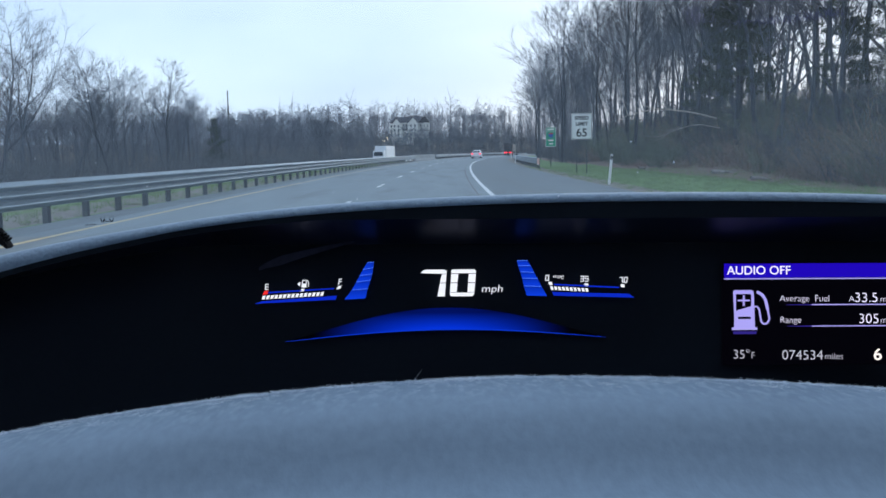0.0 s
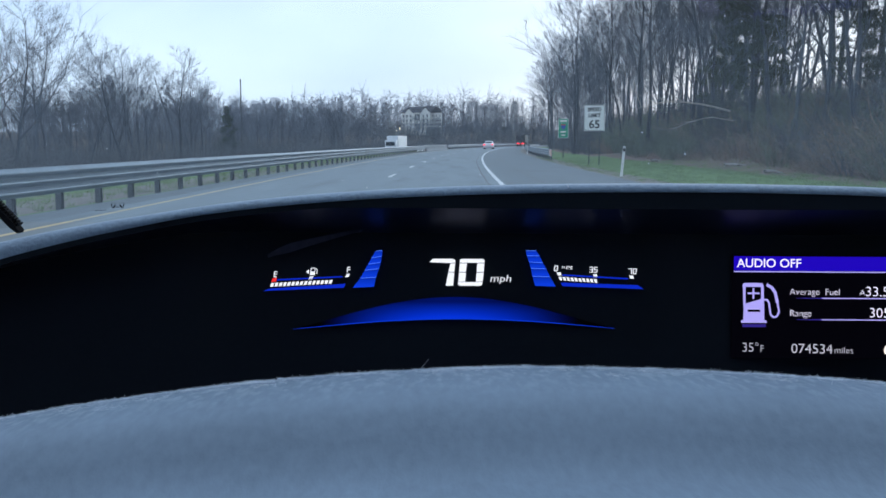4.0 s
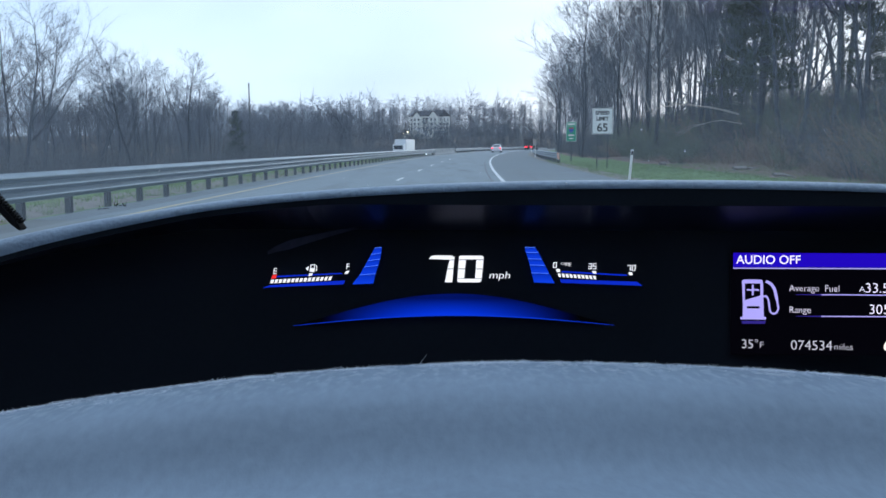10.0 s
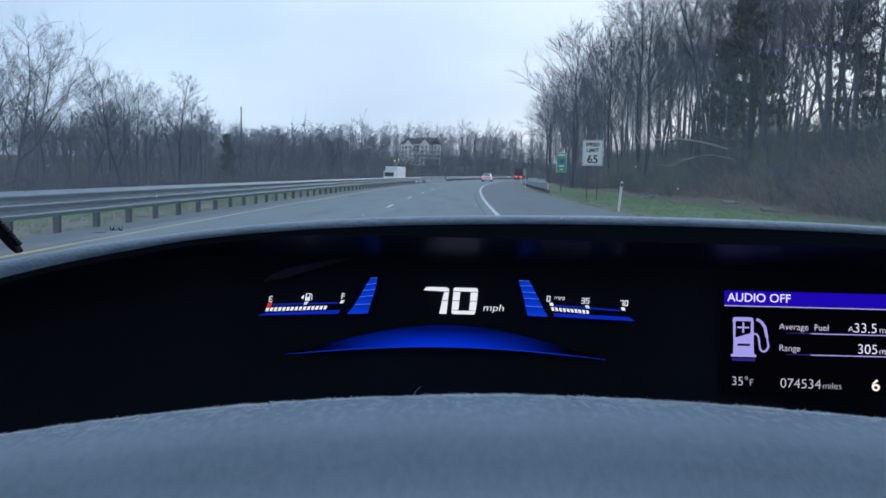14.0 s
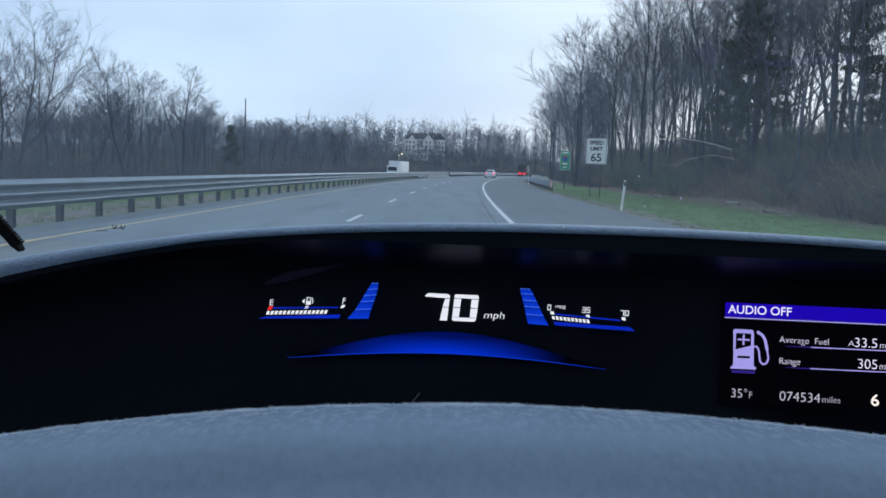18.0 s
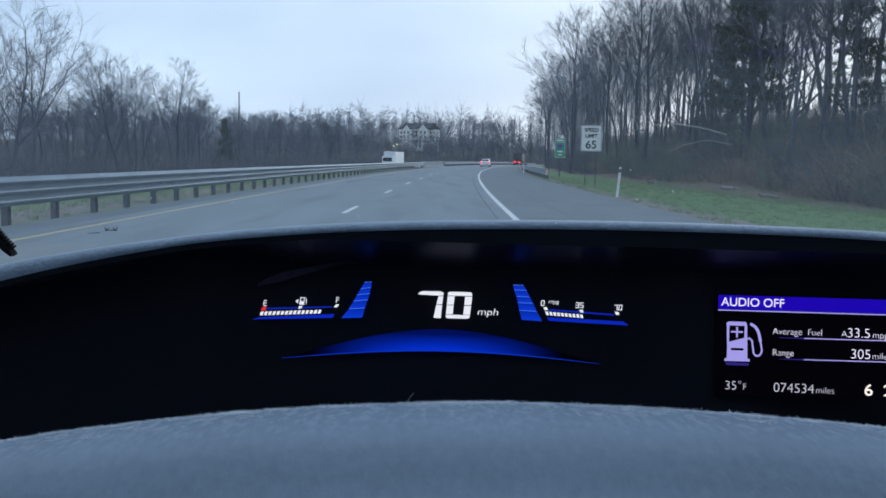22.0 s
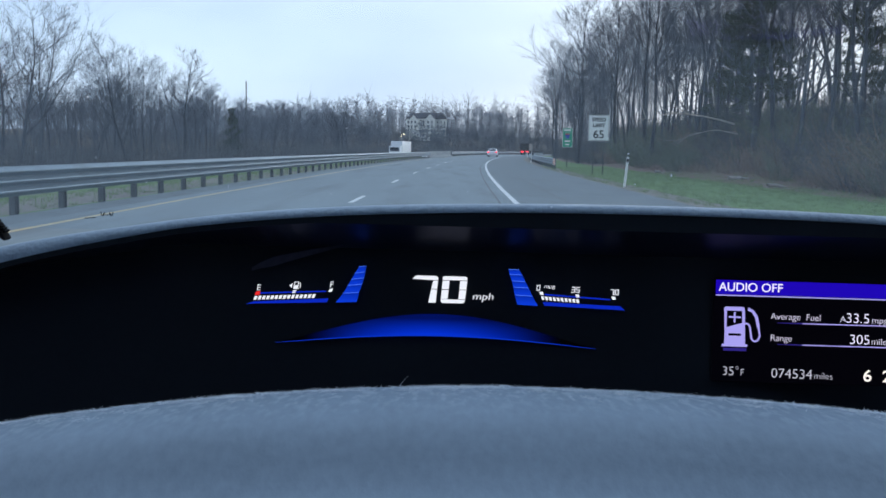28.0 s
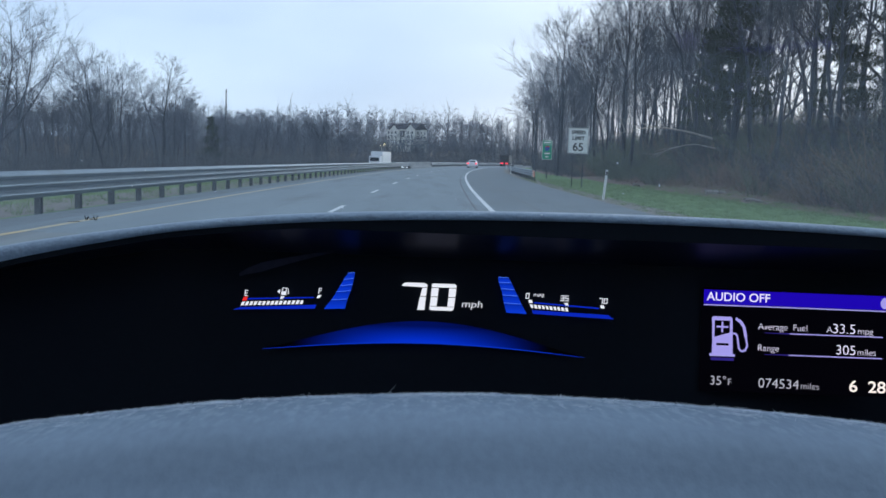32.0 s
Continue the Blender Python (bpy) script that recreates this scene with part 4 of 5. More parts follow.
def bare_tree(seed, tall, fork=0.35, spread=0.9, lean=0.05, limbs=13, fine=3, twig=1.05):
    """A leafless tree: tapered trunk with rising limbs, branches, twigs and fine tips."""
    rnd = random.Random(seed)
    tv, tf, cv, cf = [], [], [], []

    def shoot(p, d, length, r, segs, bend, lift, sides, verts, faces):
        """One tapering shoot; gives its joints as (place, way, radius)."""
        joints = [(p.copy(), d.copy(), r)]
        for i in range(segs):
            d = bent(rnd, d + Vector((0, 0, lift)), bend)
            e = p + d * (length / segs)
            r1 = r * (1 - 0.88 * (i + 1) / segs)
            tube(verts, faces, p, e, joints[-1][2], r1, sides)
            joints.append((e.copy(), d.copy(), r1))
            p = e
        return joints

    def spot(joints, f):
        k = f * (len(joints) - 1)
        j = min(len(joints) - 2, int(k))
        a, b = joints[j], joints[j + 1]
        return a[0].lerp(b[0], k - j), a[1].lerp(b[1], k - j).normalized(), a[2] + (b[2] - a[2]) * (k - j)

    way = Vector((rnd.gauss(0, lean), rnd.gauss(0, lean), 1)).normalized()
    stem = shoot(Vector((0, 0, -0.4)), way, tall * 0.93, tall * 0.0098, 11, 0.06, 0.1, 7, tv, tf)
    for i in range(limbs):
        f = fork + (0.98 - fork) * (i + rnd.random() * 0.9) / limbs
        p, d, r = spot(stem, f)
        ln = tall * (0.46 * (1 - f) + 0.13) * spread * rnd.uniform(0.75, 1.2)
        limb = shoot(p, sideways(rnd, d, rnd.uniform(0.55, 0.95)), ln, max(0.02, r * rnd.uniform(0.4, 0.62)), 6, 0.12, 0.13, 5, tv, tf)
        for j in range(7):
            g = 0.22 + 0.78 * (j + rnd.random()) / 7
            q, e, rb = spot(limb, min(1.0, g))
            bl = ln * (0.62 - 0.34 * g) * rnd.uniform(0.7, 1.2)
            branch = shoot(q, sideways(rnd, e, rnd.uniform(0.4, 0.8)), bl, max(0.013, rb * 0.6) * twig, 3, 0.14, 0.12, 3, cv, cf)
            for k in range(5):
                h = 0.25 + 0.75 * (k + rnd.random()) / 5
                u, w, _ = spot(branch, min(1.0, h))
                tl = min(1.5, bl * rnd.uniform(0.3, 0.6)) + 0.25
                td = bent(rnd, sideways(rnd, w, rnd.uniform(0.3, 0.7)) + Vector((0, 0, 0.15)), 0.1)
                spike(cv, cf, u, u + td * tl, 0.0085 * twig)
                for _ in range(fine):
                    v = u + td * tl * rnd.uniform(0.15, 0.9)
                    spike(cv, cf, v, v + sideways(rnd, td, rnd.uniform(0.3, 0.7)) * rnd.uniform(0.3, 0.75) * tl, 0.0055 * twig)
    return tv, tf, cv, cf


def plant(seed, tall, label, category="tree", name="bare_tree", **kw):
    tv, tf, cv, cf = bare_tree(seed, tall, **kw)
    tree = tagged(empty(name), label, category)
    for nm, v, f, m in (("trunk", tv, tf, BARK), ("crown", cv, cf, TWIG)):
        ob = mesh_object(nm, v, f, m)
        ob.parent = tree
    return tree


def conifer(seed, tall, wide, bare=0.2, name="pine_tree", label="dark green pine with layered limbs"):
    rnd = random.Random(seed)
    tv, tf, nv, nf = [], [], [], []
    p = Vector((0, 0, -0.4))
    stem = [p + Vector((rnd.gauss(0, 0.05), rnd.gauss(0, 0.05), tall * i / 8)) for i in range(9)]
    for i in range(8):
        tube(tv, tf, stem[i], stem[i + 1], tall * 0.014 * (1 - i / 8.3), tall * 0.014 * (1 - (i + 1) / 8.3), 7)
    levels = int(tall * 1.9)
    for i in range(levels):
        f = bare + (0.99 - bare) * (i + rnd.random() * 0.6) / levels
        base = stem[0].lerp(stem[8], f)
        reach = wide * (1.02 - f) ** (0.7 if bare > 0.1 else 1.0) * rnd.uniform(0.7, 1.1)
        for k in range(rnd.choice((3, 4, 5))):
            a = rnd.uniform(0, math.tau)
            d = Vector((math.cos(a), math.sin(a), rnd.uniform(-0.08, 0.28))).normalized()
            q, ln = base.copy(), reach * rnd.uniform(0.55, 1.1)
            for s in range(5):
                d = bent(rnd, d + Vector((0, 0, 0.05)), 0.09)
                e = q + d * ln / 5
                tube(tv, tf, q, e, 0.03 * (1 - s / 6), 0.03 * (1 - (s + 1) / 6), 4)
                q = e
                if s:
                    for _ in range(9 if bare > 0.1 else 6):
                        c = q + Vector((rnd.gauss(0, 1), rnd.gauss(0, 1), rnd.gauss(0.3, 0.55))) * 0.2
                        for _ in range(4):
                            w = bent(rnd, d * 0.4 + Vector((0, 0, 0.25)), 0.7) * rnd.uniform(0.2, 0.4)
                            b = len(nv)
                            sd = w.cross(Vector((0.3, 0.2, 1))).normalized() * 0.03
                            nv.extend((c - sd, c + sd, c + w, c + Vector((0, 0, 0.03))))
                            nf.extend(((b, b + 1, b + 2), (b + 1, b + 3, b + 2), (b + 3, b, b + 2)))
    tree = tagged(empty(name), label, "tree")
    for nm, v, f, m in (("trunk", tv, tf, BARK), ("crown", nv, nf, NEEDLES)):
        ob = mesh_object(nm, v, f, m)
        ob.parent = tree
    return tree


rng = random.Random(11)
LABELS = ["tall leafless grey-barked tree with fine twigs", "slender leafless tree leaning on the wooded bank", "bare forked tree with a wide twiggy crown", "thin bare tree with upswept limbs",
          "old leafless tree with heavy crooked limbs", "young bare tree among the brush"]
KINDS = [plant(1, 16.0, LABELS[0], fork=0.42, spread=0.8, limbs=14), plant(2, 15.0, LABELS[1], fork=0.45, spread=0.75, lean=0.12, limbs=13), plant(3, 12.5, LABELS[2], fork=0.2, spread=1.1, limbs=15),
         plant(4, 17.0, LABELS[3], fork=0.5, spread=0.7, limbs=13), plant(5, 14.0, LABELS[4], fork=0.25, spread=1.15, lean=0.1, limbs=13), plant(6, 9.0, LABELS[5], fork=0.2, spread=0.8, limbs=12),
         plant(7, 15.0, LABELS[0], fork=0.38, spread=0.95, limbs=15), plant(8, 12.0, LABELS[2], fork=0.24, spread=1.0, limbs=14)]
used = set()


def put_tree(k, s, y, size, group, wide=1.0):
    ob = KINDS[k]
    if s > 0:
        s += bank(y) - 9.5
    m = Matrix.Translation((west(y) + s, y, height(s, y) - 0.05)) @ Matrix.Rotation(rng.uniform(0, math.tau), 4, "Z") @ Matrix.Diagonal((wide * size * rng.uniform(0.9, 1.1), wide * size * rng.uniform(0.9, 1.1), size, 1))
    if k in used:
        made = copy_thing(ob, Matrix.Identity(4))
    else:
        made = ob
        used.add(k)
    made.matrix_basis = m
    return tagged(made, group=group)


# the bank on the right
y = 14.0
while y < 250:
    for _ in range(3 if y < 120 else 2):
        s = rng.choice((rng.uniform(13, 19), rng.uniform(16, 26), rng.uniform(16, 26), rng.uniform(22, 36)))
        put_tree(rng.choice((0, 1, 3, 3, 6, 0, 4, 5, 7)), s, y + rng.uniform(-3, 3), rng.uniform(0.85, 1.2), "trees on the wooded bank")
    y += 4.6 if y < 120 else 6.5
y = 110.0
while y < 300:
    put_tree(rng.choice((0, 2, 4, 6, 7)), rng.uniform(9, 14), y, rng.uniform(1.1, 1.5), "trees on the wooded bank", 1.15)
    y += 9
for y in range(82, 118, 7):
    put_tree(rng.choice((0, 2, 6, 7)), rng.uniform(10.5, 14.5), y, rng.uniform(1.05, 1.35), "trees on the wooded bank", 1.15)
y = 26.0
while y < 125:
    put_tree(rng.choice((0, 1, 3, 6, 4, 7)), rng.uniform(13, 26), y, rng.uniform(1.15, 1.5), "trees on the wooded bank")
    y += 3.4
# the far side of the opposite carriageway
y = 30.0
while y < 470:
    for _ in range(3 if y < 210 else 2):
        s = -rng.uniform(35, 58)
        if not (225 < y < 300) or rng.random() < 0.3:
            put_tree(rng.choice((0, 1, 2, 2, 4, 6, 7, 5)), s, y + rng.uniform(-4, 4), rng.uniform(0.58, 0.86), "trees beyond the median", 1.25)
    y += 5.0 if y < 200 else 8.0

for k, s, y, size in ((3, -36, 73, 0.78), (1, -37, 89, 0.78), (3, -36, 106, 0.74), (0, -38, 124, 0.72), (4, -34, 66, 0.95), (2, -33, 84, 0.95), (0, -35, 104, 0.85), (6, -35, 56, 0.72)):
    put_tree(k, s, y, size, "trees beyond the median", 1.25)

# conifers
big_pine = conifer(21, 13.0, 4.2, bare=0.28)
big_pine.matrix_basis = Matrix.Translation((west(56) + 16.5, 56, height(16.5, 56)))
for s, y, k in ((20.5, 50, 0.85), (19, 72, 0.9), (28, 58, 1.0), (24, 88, 1.0)):
    tagged(copy_thing(big_pine, Matrix.Translation((west(y) + s, y, height(s, y))) @ Matrix.Rotation(y, 4, "Z") @ Matrix.Scale(k, 4)), group="pines on the bank")
cedar = conifer(22, 8.0, 3.0, bare=0.0, name="cedar_tree", label="dense dark cedar standing alone beyond the guardrail")
cedar.matrix_basis = Matrix.Translation((west(125) - 36, 125, height(-36, 125)))


# ---------------------------------------------------------------- brush, far woods, grass: counted by nobody
def brush_bundle(seed, count, tall, wide, thick=0.02):
    rnd = random.Random(seed)
    v, f = [], []
    for _ in range(count):
        p = Vector((rnd.gauss(0, wide * 0.45), rnd.gauss(0, wide * 0.45), -0.1))
        d = Vector((rnd.gauss(0, 0.45), rnd.gauss(0, 0.45), 1)).normalized()
        ln = tall * rnd.uniform(0.5, 1.0)
        q = p
        for g in range(2):
            d = bent(rnd, d, 0.25)
            e = q + d * ln / 2
            tube(v, f, q, e, thick * (1 - g * 0.45), thick * (0.55 - g * 0.4), 3)
            for _ in range(4):
                m = q.lerp(e, rnd.random())
                spike(v, f, m, m + bent(rnd, d, 0.75) * ln * rnd.uniform(0.15, 0.38), thick * 0.5)
            q = e
    return bundle_arrays(v, f)


def scatter(name, bundles, places, mat, label, category):
    """Many bundles joined in one mesh; places: x, y, z, turn, scale."""
    vs, fs, base = [], [], 0
    for i, (x, y, z, a, k, kz) in enumerate(places):
        v, f = bundles[i % len(bundles)]
        c, s = math.cos(a), math.sin(a)
        w = np.stack([(v[:, 0] * c - v[:, 1] * s) * k + x, (v[:, 0] * s + v[:, 1] * c) * k + y, v[:, 2] * kz + z], 1)
        vs.append(w)
        fs.append(f + base)
        base += len(v)
    v, f = np.concatenate(vs), np.concatenate(fs)
    me = bpy.data.meshes.new(name)
    me.vertices.add(len(v))
    me.vertices.foreach_set("co", v.ravel())
    n = f.shape[1]
    me.loops.add(f.size)
    me.loops.foreach_set("vertex_index", f.ravel())
    me.polygons.add(len(f))
    me.polygons.foreach_set("loop_start", np.arange(0, f.size, n))
    me.polygons.foreach_set("loop_total", np.full(len(f), n))
    me.update(calc_edges=True)
    me.materials.append(mat)
    return tagged(new(name, me), label, category, kind="stuff")


BUNDLES = [brush_bundle(30 + i, 15, 2.6, 1.5, 0.016) for i in range(7)]
THICKET = [brush_bundle(40 + i, 8, 2.6, 1.5, 0.026) for i in range(7)]


def spots(count, s0, s1, y0, y1, k0, k1, tallness=1.0, even=1.0, level=False):
    out = []
    for _ in range(count):
        y = y0 + (y1 - y0) * rng.random() ** even
        s = rng.uniform(s0, s1)
        if s > 11 and not level:
            s += bank(y) - 9.5
        k = rng.uniform(k0, k1)
        out.append((west(y) + s, y, height(s, y), rng.uniform(0, math.tau), k, k * tallness * rng.uniform(0.8, 1.2)))
    return out


scatter("brush", BUNDLES, spots(240, 12.5, 19, 12, 230, 0.7, 1.2, 0.9, 1.0) + spots(150, 10.5, 18, 95, 260, 1.2, 2.0, 1.1, 1.0) + spots(330, 18, 40, 10, 200, 0.7, 1.25), BRUSH, "tangled bare brush covering the bank", "brush")
scatter("budding_brush", BUNDLES, spots(90, 12, 18, 18, 130, 0.6, 1.0, 0.7, 1.2) + spots(110, 17, 27, 20, 120, 1.0, 1.5, 0.9, 1.2), BUDDING, "budding grey-green shrubs at the foot of the bank", "brush")
scatter("brush", THICKET, spots(900, -260, -34, 330, 560, 2.0, 3.6, 1.2) , BRUSH, "distant thicket at the edge of the woods", "brush")
scatter("brush", THICKET, spots(620, -34, -28, 20, 420, 0.9, 1.4, 1.0, 1.2) + spots(760, -62, -33, 25, 420, 0.9, 1.5, 1.05, 1.2), BRUSH, "bare thicket beyond the opposite carriageway", "brush")


def mound_bundle(seed, stems=30):
    """A rounded shrub of many fine stems that arch outwards."""
    rnd = random.Random(seed)
    v, f = [], []
    for _ in range(stems):
        a, out = rnd.uniform(0, math.tau), rnd.uniform(0.1, 1.2)
        d = Vector((math.cos(a) * out, math.sin(a) * out, 1)).normalized()
        p, ln = Vector((math.cos(a) * 0.3, math.sin(a) * 0.3, -0.1)), rnd.uniform(1.2, 2.1)
        for g in range(2):
            e = p + bent(rnd, d, 0.18) * ln / 2
            tube(v, f, p, e, 0.013 - 0.005 * g, 0.008 - 0.005 * g, 3)
            for _ in range(3 + g):
                m = p.lerp(e, rnd.random())
                spike(v, f, m, m + bent(rnd, d, 0.8) * ln * rnd.uniform(0.18, 0.36), 0.009)
            p, d = e, (d + Vector((math.cos(a), math.sin(a), 0)) * 0.35).normalized()
    return bundle_arrays(v, f)


MOUNDS = [mound_bundle(90 + i) for i in range(5)]
FAR_MOUNDS = [mound_bundle(95 + i, 15) for i in range(4)]
MOUND_KINDS = [[], [], []]
for i in range(150):
    cy = 20 + 115 * rng.random() ** 1.25
    cs = rng.choice((rng.uniform(12.2, 17), rng.uniform(14, 22), rng.uniform(20, 32)))
    kind = rng.choice((0, 0, 0, 0, 1, 1, 2))
    big = 0.95 if cs < 15 else 1.35 if cs < 20 else 1.6
    for _ in range(5):
        y, s = cy + rng.gauss(0, 2.2), max(12.0, cs + rng.gauss(0, 1.4)) + bank(cy) - 9.5
        k = big * rng.uniform(0.7, 1.5)
        MOUND_KINDS[kind].append((west(y) + s, y, height(s, y), rng.uniform(0, math.tau), k, k * rng.uniform(0.75, 1.05)))
scatter("budding_brush", MOUNDS, MOUND_KINDS[0], BUDDING, "rounded grey-green shrub mounds climbing the bank", "brush")
scatter("brush", MOUNDS, MOUND_KINDS[1], BRUSH, "rounded dark bare shrub mounds on the bank", "brush")
scatter("dead_bracken", MOUNDS, MOUND_KINDS[2], BRACKEN, "rust-brown withered shrubs on the bank", "bracken")
scatter("brush", BUNDLES, spots(150, 16, 34, 24, 150, 1.2, 2.0, 1.25, 1.2), BRUSH, "tall bare saplings and understorey filling the bank", "brush")
scatter("brush", THICKET, spots(260, -112, -60, 50, 420, 1.1, 1.9, 1.0, 1.2), BRUSH, "bare thicket deep in the woods beyond the median", "brush")
scatter("dead_bracken", BUNDLES, spots(190, 11.2, 14.0, 22, 75, 0.3, 0.55, 0.7, 1.2), BRACKEN, "reddish-brown dead bracken along the foot of the bank", "bracken")
scatter("brush", FAR_MOUNDS, spots(260, -64, -34, 30, 330, 0.9, 1.7, 1.0, 1.3), BRUSH, "rounded bare shrubs below the trees beyond the median", "brush")


def far_tree_bundle(seed):
    rnd = random.Random(seed)
    v, f = [], []
    tall = rnd.uniform(11, 15)
    top = Vector((rnd.gauss(0, 0.5), rnd.gauss(0, 0.5), tall))
    tube(v, f, Vector((0, 0, -1)), top, 0.14, 0.03, 3)
    for _ in range(25):
        h = rnd.uniform(0.15, 0.95)
        p = Vector((0, 0, 0)).lerp(top, h)
        d = Vector((rnd.gauss(0, 1), rnd.gauss(0, 1), rnd.uniform(0.4, 1.6))).normalized()
        e = p + d * rnd.uniform(1.2, 3.6)
        tube(v, f, p, e, 0.055, 0.03, 3)
        for _ in range(3):
            spike(v, f, e, e + bent(rnd, d, 0.5) * rnd.uniform(0.5, 1.7), 0.035)
    return bundle_arrays(v, f)


FAR = [far_tree_bundle(50 + i) for i in range(6)]
woods = []
for _ in range(900):
    y = rng.uniform(385, 640)
    x = rng.uniform(-260, 300)
    s = x - west(y)
    if (s < -34 or s > 20) and not (y < 450 and -0.062 < x / y < 0.006):
        k = rng.uniform(0.8, 1.3) * (1.2 if abs(x) < 70 else 1.0)
        woods.append((x, y, height(s, y), rng.uniform(0, math.tau), k, k))
for _ in range(750):
    y, x = rng.uniform(450, 720), rng.uniform(-330, 330)
    s = x - west(y)
    if s < -34 or s > 20:
        k = rng.uniform(1.0, 1.5)
        woods.append((x, y, height(s, y), rng.uniform(0, math.tau), k, k))
for _ in range(400):
    y = rng.uniform(60, 420)
    s = -rng.uniform(60, 110)
    k = rng.uniform(0.6, 0.95)
    if not (230 < y < 450 and -0.062 < (west(y) + s) / y < 0.006):
        woods.append((west(y) + s, y, height(s, y), rng.uniform(0, math.tau), k, k))
for _ in range(34):
    y = rng.uniform(120, 400)
    s = rng.uniform(34, 75)
    k = rng.uniform(0.8, 1.1)
    woods.append((west(y) + s, y, height(s, y), rng.uniform(0, math.tau), k, k))
scatter("far_woods", FAR, woods, TWIG, "distant leafless woodland", "woods")

tuft_v, tuft_f = [], []
rnd = random.Random(77)
for _ in range(9):
    a, d = rnd.uniform(0, math.tau), Vector((rnd.gauss(0, 0.35), rnd.gauss(0, 0.35), 1)).normalized()
    p = Vector((rnd.gauss(0, 0.07), rnd.gauss(0, 0.07), -0.02))
    spike(tuft_v, tuft_f, p, p + d * rnd.uniform(0.08, 0.18), 0.006)
TUFT = [bundle_arrays(tuft_v, tuft_f)]
scatter("grass", TUFT, spots(2600, 4.4, 10.9, 16, 80, 0.7, 1.2, 0.8, 1.3) + spots(1900, 10.5, 15.5, 20, 66, 0.7, 1.3, 0.9, 1.2, True) + spots(1700, -13, -9.0, 6, 90, 0.9, 1.5, 0.9, 1.4), BLADES, "short spring grass on the verge", "grass")


# ---------------------------------------------------------------- signs and posts
def sign_post(parent, tall, width=0.05):
    bm = bmesh.new()
    box(bm, -width / 2, width / 2, -0.02, 0.0, -0.3, tall)
    box(bm, -width / 2, -width / 2 + 0.008, -0.0, 0.03, -0.3, tall)
    box(bm, width / 2 - 0.008, width / 2, -0.0, 0.03, -0.3, tall)
    return part("post", bm, POST_STEEL, parent, "galvanized channel post")


def plate(name, w, h, z, mat, parent, label, y=-0.03, corner=0.05):
    bm = bmesh.new()
    pts = []
    for cx, cz, a0 in ((w / 2 - corner, z + h / 2 - corner, 0), (-w / 2 + corner, z + h / 2 - corner, 90), (-w / 2 + corner, z - h / 2 + corner, 180), (w / 2 - corner, z - h / 2 + corner, 270)):
        for k in range(4):
            a = radians(a0 + 30 * k)
            pts.append((cx + corner * math.cos(a), cz + corner * math.sin(a)))
    f = [bm.verts.new((x, y - 0.003, zz)) for x, zz in pts]
    b = [bm.verts.new((x, y, zz)) for x, zz in pts]
    bm.faces.new(f)
    bm.faces.new(b[::-1])
    for i in range(len(pts)):
        bm.faces.new((f[i], f[(i + 1) % len(pts)], b[(i + 1) % len(pts)], b[i]))
    bmesh.ops.recalc_face_normals(bm, faces=bm.faces)
    return part(name, bm, mat, parent, label)


def sign_text(text, size, mat, parent, z, y):
    ob = ink("lettering", text, size, mat, parent, 0, 0, unit=1.0, align="CENTER", bold=0.012)
    ob.matrix_basis = pose(0, y, z, 90, 0, 0)
    return ob


limit = tagged(empty("speed_limit_sign", at_road(6.6, 54, -0.15, -4)), "white rectangular speed limit sign on a steel post", "road sign")
for x in (-0.3, 0.3):
    post = sign_post(limit, 3.4)
    post.matrix_basis = pose(x, 0, 0)
plate("border", 1.22, 1.52, 2.75, SIGN_WHITE, limit, "white sign edge", y=-0.024)
plate("rule", 1.17, 1.47, 2.75, SIGN_BLACK, limit, "thin black border", y=-0.028)
plate("face", 1.13, 1.43, 2.75, SIGN_WHITE, limit, "white reflective face", y=-0.032)
for text, size, z in (("SPEED", 0.22, 3.14), ("LIMIT", 0.22, 2.80), ("65", 0.48, 2.16)):
    sign_text(text, size, SIGN_BLACK, limit, z, -0.037)

green = tagged(empty("route_sign", at_road(7.4, 84, -0.15, -4)), "narrow green route sign with a small shield and white writing bars", "road sign")
sign_post(green, 3.3, 0.1)
plate("border", 0.92, 1.76, 2.6, SIGN_WHITE, green, "thin white border", y=-0.024)
plate("face", 0.86, 1.70, 2.6, SIGN_GREEN, green, "green reflective face", y=-0.030)
for z, w, h in ((3.28, 0.62, 0.13), (3.10, 0.84, 0.02), (2.28, 0.50, 0.14), (1.98, 0.36, 0.10)):
    bm = bmesh.new()
    box(bm, -w / 2, w / 2, -0.038, -0.034, z - h / 2, z + h / 2, 0.002)
    part("writing_bar", bm, SIGN_WHITE, green)
for name, mat, pts, lift in (("shield", SIGN_BLUE, ((-0.2, 2.94), (0.2, 2.94), (0.22, 2.74), (0.13, 2.56), (0, 2.48), (-0.13, 2.56), (-0.22, 2.74)), 0.0),
                             ("shield_top", SIGN_RED, ((-0.2, 2.96), (0.2, 2.96), (0.205, 2.86), (-0.205, 2.86)), 0.003)):
    bm = bmesh.new()
    a = [bm.verts.new((x, -0.036 - lift, z)) for x, z in pts]
    b = [bm.verts.new((x, -0.033, z)) for x, z in pts]
    bm.faces.new(a)
    for i in range(len(pts)):
        bm.faces.new((a[i], b[i], b[(i + 1) % len(pts)], a[(i + 1) % len(pts)]))
    bmesh.ops.recalc_face_normals(bm, faces=bm.faces)
    part(name, bm, mat, green, "small route shield")
